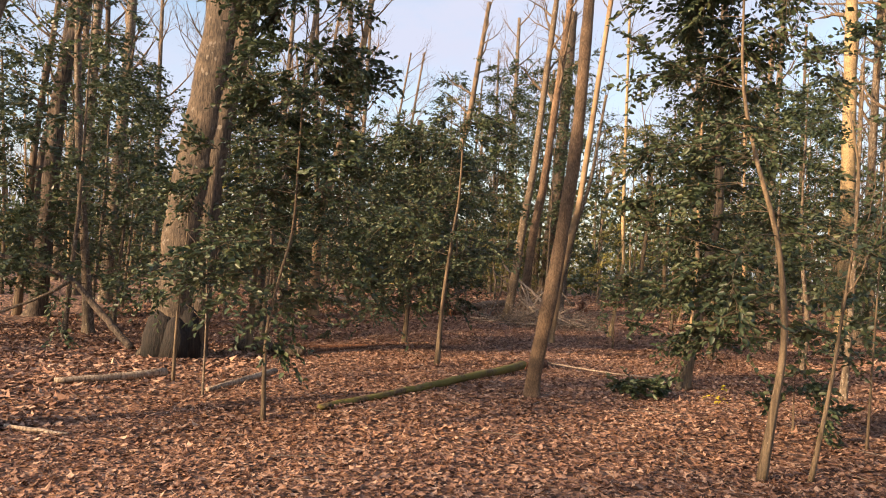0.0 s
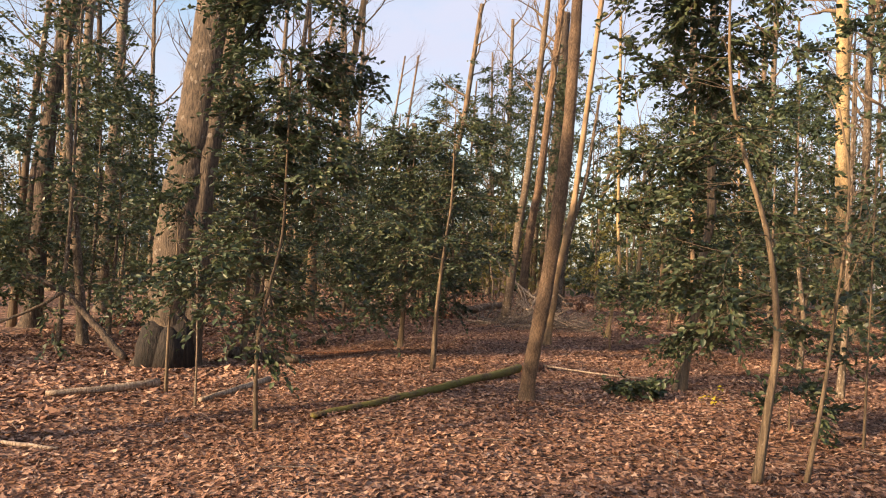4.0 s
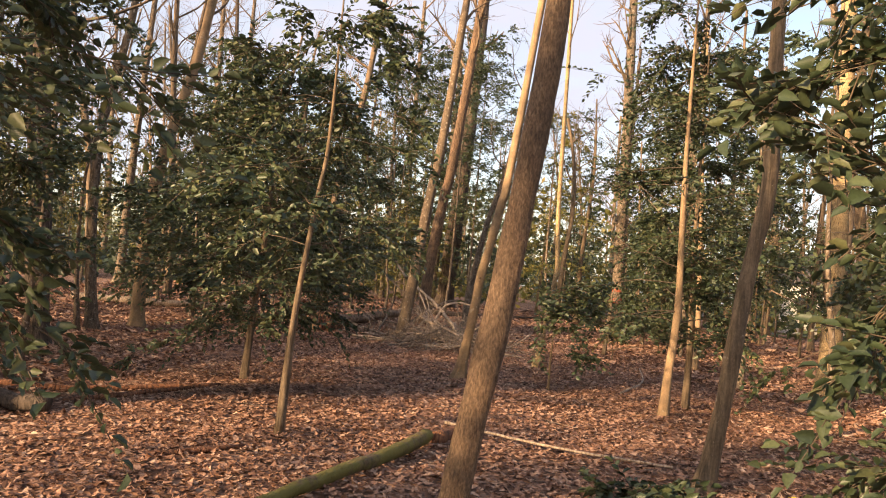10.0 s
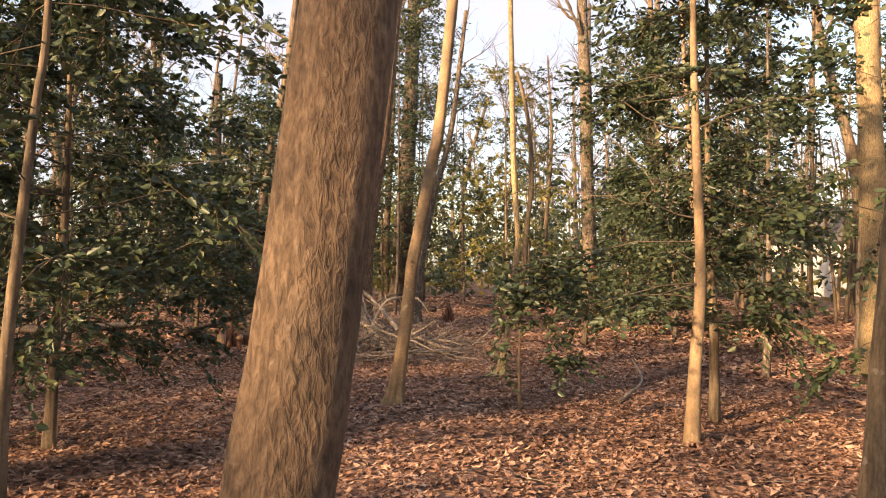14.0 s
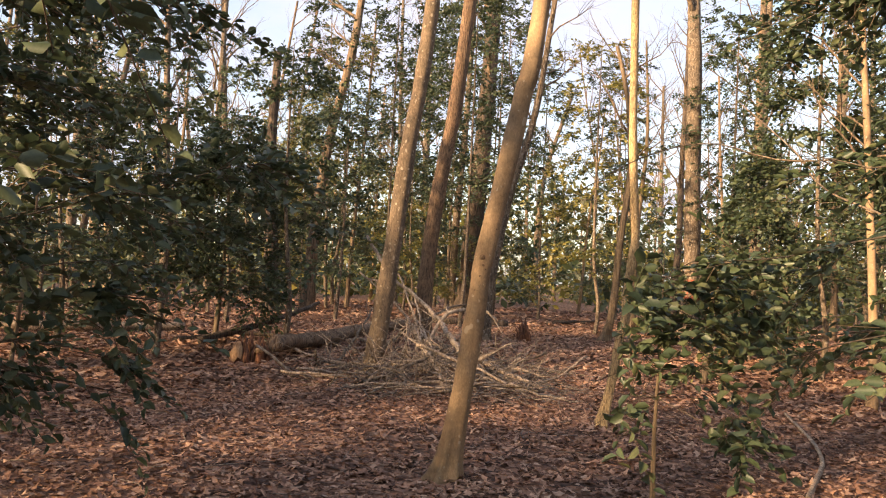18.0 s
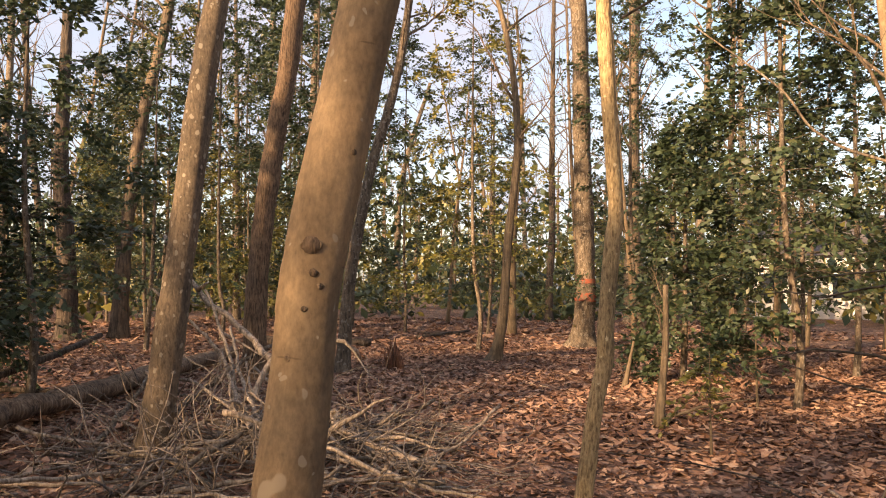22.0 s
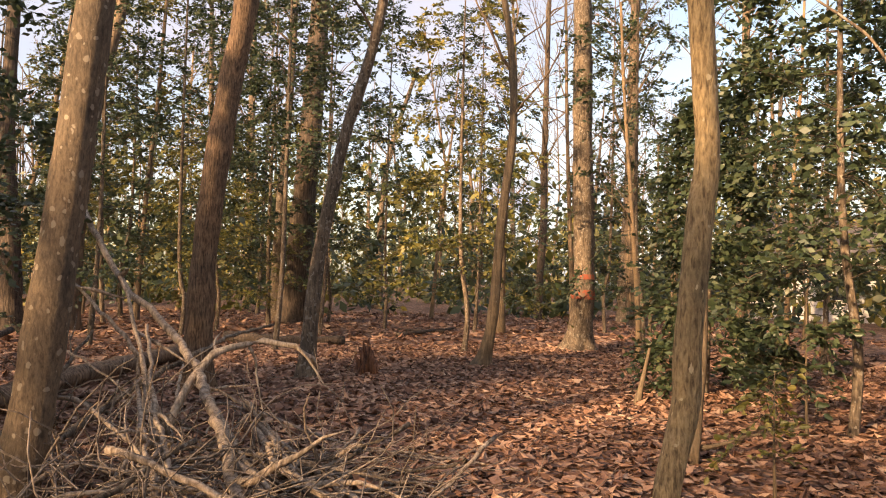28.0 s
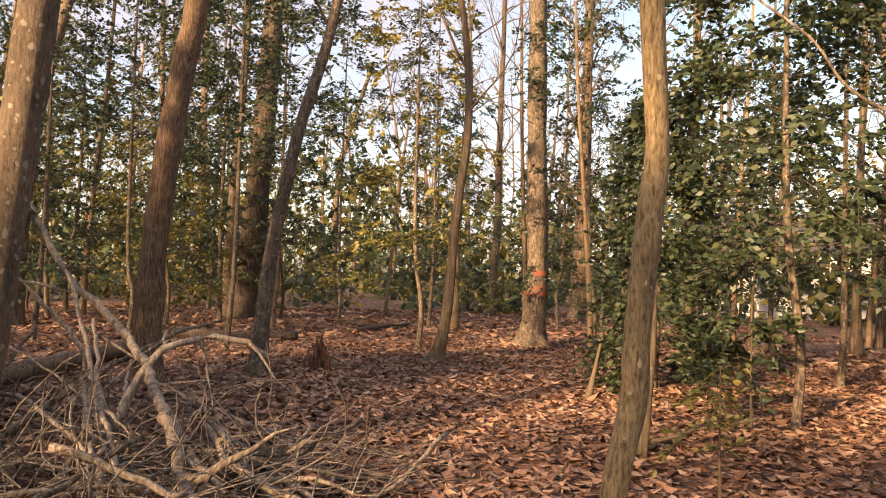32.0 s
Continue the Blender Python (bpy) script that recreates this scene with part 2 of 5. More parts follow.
def ground_material():
    m, nt, b = material("leaf_ground", 0.9)
    vec = coords(nt)
    v = node(nt, "ShaderNodeTexVoronoi", Scale=11.0, Randomness=1.0)
    nt.links.new(vec, v.inputs["Vector"])
    sep = nt.nodes.new("ShaderNodeSeparateColor")
    nt.links.new(v.outputs["Color"], sep.inputs["Color"])
    col = ramp(nt, sep.outputs[0], [(0.0, (0.08, 0.042, 0.028)), (0.35, (0.235, 0.124, 0.08)), (0.75, (0.40, 0.225, 0.148)), (1.0, (0.54, 0.35, 0.24))])
    edge = ramp(nt, v.outputs["Distance"], [(0.0, (1.15, 1.15, 1.15)), (0.75, (0.45, 0.42, 0.4))])
    col = mix(nt, 1.0, col, edge, "MULTIPLY")
    big = noise_of(nt, vec, 0.55, 5.0, 0.62)
    col = mix(nt, 0.8, col, ramp(nt, big, [(0.3, (0.62, 0.6, 0.6)), (0.7, (1.25, 1.2, 1.15))]), "MULTIPLY")
    nt.links.new(col, b.inputs["Base Color"])
    bump(nt, b, v.outputs["Distance"], 1.0, 0.05)
    return m


GROUND = ground_material()


def plain(name, colour, rough=0.6, vary=0.15, scale=12.0):
    m, nt, b = material(name, rough)
    n = noise_of(nt, coords(nt), scale, 4.0)
    lo, hi = tuple(c * (1 - vary) for c in colour), tuple(min(1, c * (1 + vary)) for c in colour)
    nt.links.new(ramp(nt, n, [(0.3, lo), (0.7, hi)]), b.inputs["Base Color"])
    bump(nt, b, n, 0.3, 0.004)
    return m


# ---------------------------------------------------------------- ground form and mesh helpers
rng = np.random.default_rng(7)


def step01(a, b, x):
    t = np.clip((np.asarray(x, float) - a) / (b - a), 0, 1)
    return t * t * (3 - 2 * t)


def height(x, y):
    """The lie of the land: nearly flat, a little lower to the west and at the start, with slight humps."""
    x, y = np.asarray(x, float), np.asarray(y, float)
    h = 0.04 - 0.13 * (1 - step01(6.0, 9.5, y)) - 0.08 * (1 - step01(-3, -0.5, x)) + 0.20 * step01(16, 26, y) - 0.06 * step01(30, 42, y)
    return h + 0.018 * np.sin(1.7 * x + 0.6 * y) * np.cos(1.3 * y - 0.4 * x) + 0.012 * np.sin(3.9 * x - 2.1 * y + 1.0)


def mesh_of(name, verts, faces, mat, smooth=True, mats=None):
    """A mesh from vertex rows and face rows of one length."""
    verts, faces = np.asarray(verts, np.float32), np.asarray(faces, np.int32)
    me = bpy.data.meshes.new(name)
    n, k = faces.shape
    me.vertices.add(len(verts))
    me.vertices.foreach_set("co", verts.ravel())
    me.loops.add(n * k)
    me.loops.foreach_set("vertex_index", faces.ravel())
    me.polygons.add(n)
    me.polygons.foreach_set("loop_start", np.arange(0, n * k, k, dtype=np.int32))
    me.update(calc_edges=True)
    me.polygons.foreach_set("use_smooth", np.full(n, smooth))
    me.materials.append(mat)
    return me


def child(name, me, parent, label=""):
    ob = new(name, me)
    ob.parent = parent
    if label:
        ob["label"] = label
    return ob


def thing(name, x, y, z, label, category, group=""):
    ob = new(name)
    ob.location = (x, y, z)
    ob.empty_display_size = 0.2
    return tagged(ob, label, category, group)


def smooth_line(pts, n):
    """A smooth curve through some points (Catmull-Rom), as n rows."""
    p = np.asarray(pts, float)
    if len(p) == 2:
        t = np.linspace(0, 1, n)[:, None]
        return p[0] * (1 - t) + p[1] * t
    q = np.vstack([2 * p[0] - p[1], p, 2 * p[-1] - p[-2]])
    u = np.linspace(0, len(p) - 1 - 1e-6, n)
    i = u.astype(int)
    t = (u - i)[:, None]
    a, b, c, d = q[i], q[i + 1], q[i + 2], q[i + 3]
    return 0.5 * (2 * b + (c - a) * t + (2 * a - 5 * b + 4 * c - d) * t ** 2 + (3 * b - a - 3 * c + d) * t ** 3)


def tube(line, radii, sides, rough=0.0, seed=0, flare=0.0, closed=True):
    """Vertices and quads of a round stem along a line; rough: uneven skin, as a share of the radius."""
    line = np.asarray(line, float)
    r = np.asarray(radii, float)
    n = len(line)
    t = np.gradient(line, axis=0)
    t /= np.linalg.norm(t, axis=1)[:, None] + 1e-9
    ref = np.where(np.abs(t[:, :1]) > 0.9, np.array([[0.0, 1.0, 0.0]]), np.array([[1.0, 0.0, 0.0]]))
    u = np.cross(t, ref)
    u /= np.linalg.norm(u, axis=1)[:, None] + 1e-9
    w = np.cross(t, u)
    a = np.linspace(0, 2 * np.pi, sides, endpoint=False)
    rr = np.repeat(r[:, None], sides, 1)
    if rough or flare:
        g = np.random.default_rng(seed)
        along = np.linspace(0, 1, n)[:, None]
        for k in range(2, 7):
            ph, sp = g.uniform(0, 6.28, 2)
            rr = rr * (1 + rough * g.uniform(0.3, 1.0) / k ** 0.5 * np.sin(k * a[None] + ph + (sp - 3) * 2.0 * along))
        rr = rr * (1 + rough * 0.35 * g.standard_normal((n, sides)))
        if flare:
            k = int(g.integers(4, 7))
            rr = rr * (1 + flare * np.exp(-along * n / 3.0) * (0.6 + 0.6 * np.cos(k * a[None] + g.uniform(0, 6))))
    v = line[:, None] + rr[..., None] * (np.cos(a)[None, :, None] * u[:, None] + np.sin(a)[None, :, None] * w[:, None])
    v = v.reshape(-1, 3)
    i, j = np.meshgrid(np.arange(n - 1), np.arange(sides), indexing="ij")
    j2 = (j + 1) % sides
    f = np.stack([i * sides + j, i * sides + j2, (i + 1) * sides + j2, (i + 1) * sides + j], -1).reshape(-1, 4)
    if closed:
        v = np.vstack([v, line[:1], line[-1:]])
        c0, c1 = len(v) - 2, len(v) - 1
        jj = np.arange(0, sides)
        even = jj[::2]
        lo = np.stack([np.full(len(even), c0), (even + 2) % sides, (even + 1) % sides, even], -1)
        hi = np.stack([np.full(len(even), c1), (n - 1) * sides + even, (n - 1) * sides + (even + 1) % sides, (n - 1) * sides + (even + 2) % sides], -1)
        f = np.vstack([f, lo, hi])
    return v, f


class Pile:
    """Gathers pieces of geometry into one mesh."""

    def __init__(self):
        self.v, self.f, self.n = [], [], 0

    def add(self, v, f):
        self.v.append(v)
        self.f.append(f + self.n)
        self.n += len(v)

    def mesh(self, name, mat, smooth=True):
        return mesh_of(name, np.vstack(self.v), np.vstack(self.f), mat, smooth)


def branch_line(start, way, length, g, droop=0.0, wander=0.25, n=6):
    """A wandering branch line from a start along a direction; droop bends it down (or up, if negative)."""
    p, d = [np.array(start, float)], np.array(way, float)
    d /= np.linalg.norm(d)
    for _ in range(n - 1):
        d = d + g.normal(0, wander, 3) * 0.5
        d[2] -= droop * 0.3
        d /= np.linalg.norm(d)
        p.append(p[-1] + d * length / (n - 1))
    return np.array(p)


LANE = np.array([(0.46, -1.2), (0.46, -0.74), (0.78, 0.65), (0.78, 2.20), (0.66, 3.19), (0.70, 4.39), (0.66, 5.53), (0.90, 6.36), (0.94, 7.01), (1.29, 7.48), (1.95, 8.75), (1.98, 9.56), (1.86, 10.39), (2.11, 11.38), (2.00, 12.98), (2.32, 13.69), (2.47, 14.70), (2.54, 15.25), (2.77, 15.97), (2.87, 16.51), (2.91, 16.81)])


CLEARING = np.array((3.67, 16.53, 0.0))      # a bare spot beside the bent tree


def off_lane(p):
    """How far points lie, in plan, from the line walked."""
    p = np.atleast_2d(p)[:, :2]
    a, d = LANE[:-1], LANE[1:] - LANE[:-1]
    t = np.clip(((p[:, None] - a[None]) * d[None]).sum(-1) / (d * d).sum(-1)[None], 0, 1)
    return np.linalg.norm(p[:, None] - a[None] - t[..., None] * d[None], axis=-1).min(1)


def leaves(points, ways, size, g, shape="leaf", fold=0.25):
    """Leaves at points, stems along ways: each a folded blade of four triangles in two quads (or a diamond, for far ones)."""
    n = len(points)
    d = ways / (np.linalg.norm(ways, axis=1)[:, None] + 1e-9)
    up = np.array([0, 0, 0.75]) + g.normal(0, 0.75, (n, 3))
    s = np.cross(d, up)
    s /= np.linalg.norm(s, axis=1)[:, None] + 1e-9
    nn = np.cross(s, d)
    l = size * g.uniform(0.65, 1.25, n)[:, None]
    w = l * g.uniform(0.48, 0.68, n)[:, None]
    if shape == "diamond":
        v = np.stack([points, points + d * l * 0.5 + s * w * 0.5, points + d * l, points + d * l * 0.5 - s * w * 0.5], 1).reshape(-1, 3)
        f = np.arange(4 * n).reshape(n, 4)
        return v, f
    lift = nn * w * fold
    v = np.stack([
        points, points + d * l * 0.30 + s * w * 0.48 + lift, points + d * l * 0.72 + s * w * 0.36 + lift * 0.8,
        points + d * l - nn * l * 0.12, points + d * l * 0.72 - s * w * 0.36 + lift * 0.8, points + d * l * 0.30 - s * w * 0.48 + lift,
    ], 1).reshape(-1, 3)
    k = np.arange(n)[:, None] * 6
    f = np.concatenate([k + np.array([[0, 1, 2, 3]]), k + np.array([[0, 3, 4, 5]])], 0)
    return v, f


def sprays(lines, per_line, twig_len, per_twig, size, g, shape="leaf", flat=0.35, droop=0.15, origin=(0, 0, 0)):
    """Leafy twigs along branch lines: returns leaf geometry and a pile of twig lines."""
    pts, ways, twigs = [], [], []
    for ln in lines:
        m = len(ln)
        tufts = 0.25 + 0.72 * g.random(max(3, per_line // 3)) ** 0.7
        for _ in range(per_line):
            u = min(tufts[int(g.integers(0, len(tufts)))] + g.normal(0, 0.035), 0.999) * (m - 1.001)
            i = int(u)
            p = ln[i] + (ln[i + 1] - ln[i]) * (u - i)
            d = ln[min(i + 1, m - 1)] - ln[i]
            d = d / (np.linalg.norm(d) + 1e-9)
            side = np.cross(d, (0, 0, 1.0)) * g.choice([-1, 1]) * g.uniform(0.3, 1.2)
            way = d * g.uniform(0.3, 1.0) + side + np.array([0, 0, g.normal(0, flat) - droop])
            way /= np.linalg.norm(way)
            ln_len = twig_len * g.uniform(0.5, 1.3)
            q = np.linspace(0.15, 1, per_twig)[:, None]
            if off_lane(p + way * ln_len * q[-1] + np.array(origin))[0] < 0.62 or off_lane(p + np.array(origin))[0] < 0.6:
                continue
            if math.hypot(*(p + way * ln_len + np.array(origin) - CLEARING)[:2]) < 0.6:
                continue
            pp = p + way * ln_len * q + np.array([0, 0, -droop]) * ln_len * q ** 2
            pts.append(pp)
            turn = np.where(np.arange(per_twig) % 2 == 0, 1, -1)[:, None] * np.cross(way, (0, 0, 1.0))
            ways.append(way * 0.7 + turn * 0.8 + g.normal(0, 0.3, (per_twig, 3)))
            twigs.append((p, pp[-1]))
    return leaves(np.vstack(pts), np.vstack(ways), size, g, shape), twigs


def bare_crown(line, radii, g, limbs=9, start=0.45, reach=3.0, twig=True, rise=0.9, pile=None):
    """Bare limbs with forked branches and twigs along the upper part of a trunk line."""
    pile = pile or Pile()
    n = len(line)
    for k in range(limbs):
        share = start + (0.98 - start) * (k + g.random() * 0.8) / limbs
        u = np.interp(share * line[-1, 2], np.maximum.accumulate(line[:, 2]), np.arange(n))
        i = min(int(u), n - 2)
        p = line[i] + (line[i + 1] - line[i]) * (u - i)
        r = radii[i] * g.uniform(0.28, 0.5)
        a = g.uniform(0, 6.28)
        ln = branch_line(p, (math.cos(a), math.sin(a), rise * g.uniform(0.6, 1.6)), reach * g.uniform(0.6, 1.25) * (1.15 - 0.5 * u / n), g, -0.15, 0.32, 7)
        pile.add(*tube(ln, np.linspace(r, r * 0.22, 7), 5, closed=False))
        if twig:
            for _ in range(5):
                j = int(g.integers(2, 6))
                d = ln[j] - ln[j - 1]
                d = d / np.linalg.norm(d) + g.normal(0, 0.5, 3)
                d[2] += 0.35
                l2 = branch_line(ln[j], d, reach * 0.42 * g.uniform(0.5, 1.2), g, -0.1, 0.35, 5)
                pile.add(*tube(l2, np.linspace(r * 0.32, r * 0.08, 5), 3, closed=False))
                for _ in range(2):
                    jj = int(g.integers(1, 4))
                    d3 = l2[jj + 1] - l2[jj]
                    d3 = d3 / np.linalg.norm(d3) + g.normal(0, 0.6, 3)
                    l3 = branch_line(l2[jj], d3, reach * 0.2 * g.uniform(0.5, 1.2), g, -0.1, 0.3, 3)
                    pile.add(*tube(l3, np.linspace(r * 0.12, r * 0.04, 3), 3, closed=False))
    return pile


# ---------------------------------------------------------------- ground
def ground_sheet():
    a = np.concatenate([np.linspace(-600, -60, 14), np.linspace(-50, -14, 13), np.arange(-12, 22.01, 0.25), np.linspace(24, 60, 13), np.linspace(75, 600, 14)])
    b = np.concatenate([np.linspace(-600, -40, 14), np.linspace(-32, -8, 9), np.arange(-6, 38.01, 0.25), np.linspace(40, 78, 14), np.linspace(85, 700, 14)])
    x, y = np.meshgrid(a, b, indexing="ij")
    z = height(x, y) + rng.normal(0, 0.006, x.shape)
    v = np.stack([x, y, z], -1).reshape(-1, 3)
    i, j = np.meshgrid(np.arange(len(a) - 1), np.arange(len(b) - 1), indexing="ij")
    m = len(b)
    f = np.stack([i * m + j, (i + 1) * m + j, (i + 1) * m + j + 1, i * m + j + 1], -1).reshape(-1, 4)
    ob = new("ground", mesh_of("ground", v, f, GROUND))
    return tagged(ob, "forest floor of brown soil under dead oak leaves", "ground", kind="structure")


ground = ground_sheet()


def lobed_leaf(n, g):
    """Outlines of n curled, lobed dead leaves round their own middles, eight corners and a middle each."""
    a = np.linspace(0, 2 * np.pi, 8, endpoint=False)[None] + g.normal(0, 0.12, (n, 8))
    r = np.where(np.arange(8) % 2 == 0, 1.0, 0.68)[None] * g.uniform(0.75, 1.2, (n, 8))
    r[:, 0] *= 1.25
    px, py = r * np.cos(a) * 1.1, r * np.sin(a) * g.uniform(0.6, 1.0, (n, 1))
    c1, c2 = g.normal(0.06, 0.2, (n, 1)), g.normal(0.05, 0.2, (n, 1))
    pz = c1 * px ** 2 + c2 * py ** 2 + g.normal(0, 0.07, (n, 8))
    p = np.stack([px, py, pz], -1)
    return np.concatenate([p, np.zeros((n, 1, 3))], 1)


def litter(name, x, y, size, g, label, fine=True):
    n = len(x)
    p = lobed_leaf(n, g) * (size * g.uniform(0.55, 1.25, n))[:, None, None]
    yaw, tx, ty = g.uniform(0, 6.28, n), g.normal(0, 0.2, n), g.normal(0, 0.2, n)
    c, s = np.cos(yaw)[:, None], np.sin(yaw)[:, None]
    q = np.stack([p[..., 0] * c - p[..., 1] * s, p[..., 0] * s + p[..., 1] * c, p[..., 2] + p[..., 0] * tx[:, None] + p[..., 1] * ty[:, None]], -1)
    q += np.stack([x, y, height(x, y) + 0.012 + g.uniform(0, 0.028, n)], -1)[:, None]
    if fine:
        k = np.arange(n)[:, None] * 9
        f = np.concatenate([np.concatenate([k + i, k + (i + 1) % 8, k + (i + 2) % 8, k + 8], 1) for i in (0, 2, 4, 6)], 0)
    else:
        q = q[:, [0, 1, 2, 4, 6, 7]]
        k = np.arange(n)[:, None] * 6
        f = np.concatenate([k + np.array([[0, 1, 2, 3]]), k + np.array([[0, 3, 4, 5]])], 0)
    v = q.reshape(-1, 3)
    ob = new(name, mesh_of(name, v, f, LITTER, smooth=False))
    return tagged(ob, label, "leaf litter", kind="stuff")


def scatter(n, x0, x1, y0, y1, g):
    return g.uniform(x0, x1, n), g.uniform(y0, y1, n)


lx, ly = scatter(215000, -8.5, 13.5, 4.3, 32.0, rng)
away = off_lane(np.stack([lx, ly], 1))
near = (away < 4.6) & (ly < 23.0)
litter("leaf_litter", lx[near], ly[near], 0.032, rng, "curled brown dead oak leaves covering the ground")
litter("far_leaf_litter", lx[~near], ly[~near], 0.045, rng, "brown dead leaves covering the ground among the trees", fine=False)


fx, fy = scatter(13000, -9, 20, 32.0, 48, rng)
gx, gy = scatter(8000, 13, 20, 14, 30.0, rng)
litter("distant_leaf_litter", np.concatenate([fx, gx]), np.concatenate([fy, gy]), 0.085, rng, "dead leaves scattered over the far forest floor", fine=False)
nx, ny = scatter(66000, -4.0, 7.5, 4.3, 23.0, rng)
away = off_lane(np.stack([nx, ny], 1)) < 4.0
litter("small_leaf_litter", nx[away], ny[away], 0.024, rng, "small curled dead leaves between the larger ones")


# ---------------------------------------------------------------- trees
def tree(name, x, y, r, path, mat, label, top=9.0, sides=16, rough=0.05, flare=0.5, limbs=8, start=0.55, reach=2.2, seed=1, taper=0.55, category="tree", group="trees", low=()):
    """One bare tree: a trunk through (dx, dy, z) way points, carried on to its top, and a bare crown."""
    z0 = float(height(x, y))
    pts = [(0, 0, -0.08)] + [(dx, dy, z - z0) for dx, dy, z in path]
    (ax, ay, az), (bx, by, bz) = pts[-2], pts[-1]
    if top > bz + 1:
        k = (top - bz) / max(bz - az, 0.4)
        k2 = 0.6
        pts += [(bx + (bx - ax) * k * 0.5 * k2, by + (by - ay) * k * 0.5 * k2, (bz + top) / 2), (bx + (bx - ax) * k * k2, by + (by - ay) * k * k2, top)]
    n = max(10, int(top * (9 if sides > 12 else 4)))
    line = smooth_line(pts, n)
    g = np.random.default_rng(seed)
    zz = line[:, 2] / top
    radii = r * np.clip(1 - taper * zz, 0.12, 1) * (1 + 0.035 * np.sin(zz * 37 + seed) + 0.03 * np.sin(zz * 91 + seed))
    radii = radii * (1 + 0.45 * flare * np.exp(-np.maximum(line[:, 2], 0) / 0.16))
    ob = thing(name, x, y, z0, label, category, group)
    v, f = tube(line, radii, sides, rough, seed, flare)
    child("trunk", mesh_of("trunk", v, f, mat), ob)
    if limbs:
        child("crown", bare_crown(line, radii, g, limbs, start, reach).mesh("crown", BARK_FAR), ob, "bare leafless limbs and twigs")
    for k, (h, az_, ln, rr) in enumerate(low):
        i = int(np.argmin(np.abs(line[:, 2] - h)))
        a = radians(az_)
        b = branch_line(line[i], (math.sin(a), math.cos(a), 0.25), ln, g, 0.0, 0.25, 8)
        child("branch", mesh_of("branch", *tube(b, np.linspace(rr, rr * 0.3, 8), 7), mat), ob)
    return ob, line, radii


def holly(name, x, y, r, path, label, top=4.5, branches=22, low=0.8, reach=1.4, per_line=9, per_twig=9, size=0.062, seed=1, mat=None, leaf=None, shape="leaf", lean_to=None, twig_len=0.42, spread=1.0, sides=12, category="holly tree", group="hollies"):
    """An evergreen: stem, level boughs, and crown of leafy sprays. lean_to: compass bearing that boughs favour."""
    z0 = float(height(x, y))
    g = np.random.default_rng(seed)
    pts = [(0, 0, -0.06)] + [(dx, dy, z - z0) for dx, dy, z in path]
    bx, by, bz = pts[-1]
    if top > bz + 0.3:
        pts.append((bx * 1.05, by * 1.05, top))
    n = max(10, int(top * 5))
    line = smooth_line(pts, n)
    zz = np.clip(line[:, 2] / top, 0, 1)
    radii = r * np.clip(1 - 0.85 * zz, 0.1, 1)
    ob = thing(name, x, y, z0, label, category, group)
    child("trunk", mesh_of("trunk", *tube(line, radii, sides, 0.06, seed, 0.5), mat or BARK_PALE), ob)
    lines, wood = [], Pile()
    for k in range(branches):
        h = low + (top - low) * (k + g.random()) / branches
        i = int(np.clip(np.argmin(np.abs(line[:, 2] - h)), 1, n - 2))
        a = g.uniform(0, 6.28)
        if lean_to is not None:
            a = radians(lean_to) + g.normal(0, spread)
        size_k = reach * g.uniform(0.6, 1.15) * (1.0 - 0.6 * max(0, (h - low) / (top - low)) ** 1.5)
        ln = branch_line(line[i], (math.sin(a), math.cos(a), g.uniform(-0.05, 0.45)), size_k, g, 0.22, 0.28, 7)
        ok = np.cumprod(off_lane(ln + np.array((x, y, z0))) > 0.45).astype(bool)
        if ok.sum() < 3:
            continue
        ln = ln[ok]
        rb = float(np.clip(r * 0.2 * (1.1 - zz[i]), 0.004, 0.009))
        wood.add(*tube(ln, np.linspace(rb, rb * 0.25, len(ln)), 4 if shape == "leaf" else 3, closed=False))
        lines.append(ln)
    (v, f), twigs = sprays(lines, per_line, twig_len, per_twig, size, g, shape, origin=(x, y, z0))
    for p, q in (twigs if shape == "leaf" else twigs[::5]):
        wood.add(*tube(np.array([p, q]), np.array([0.0035, 0.0018]), 3, closed=False))
    child("boughwork", wood.mesh("boughwork", BOUGH), ob, "thin grey side branches")
    child("crown", mesh_of("crown", v, f, leaf or HOLLY), ob, "dark green glossy evergreen leaves")
    return ob

# trees along the walk
tree("leaning_tree", 1.39, 9.19, 0.092, [(0.02, 0, 0.3), (0.07, 0, 0.66), (0.13, 0, 1.05), (0.20, 0.01, 1.5), (0.31, 0.02, 2.4), (0.39, 0.02, 3.25), (0.44, 0.0, 4.6)], BARK_RIDGED, "leaning brown tree with ridged bark beside a mossy log", top=9.5, sides=28, seed=3, start=0.7)
smooth = tree("smooth_tree", 2.40, 16.74, 0.073, [(0.10, -0.01, 0.62), (0.185, -0.02, 1.31), (0.205, -0.02, 1.55), (0.26, -0.03, 1.85), (0.35, -0.04, 2.3), (0.44, -0.05, 2.8), (0.54, -0.05, 3.4)], BARK_SMOOTH, "smooth tan-barked tree with pale lichen spots and scars", top=9.5, start=0.72, sides=36, rough=0.03, flare=0.9, seed=4, taper=0.4)
tree("lichened_tree", 1.73, 21.68, 0.121, [(0.11, -0.02, 0.72), (0.25, -0.05, 1.97), (0.38, -0.09, 3.20), (0.55, -0.13, 4.50)], BARK_SPOTTED, "grey-brown lichened tree rising from a brush pile", top=11, sides=28, seed=5, taper=0.45)
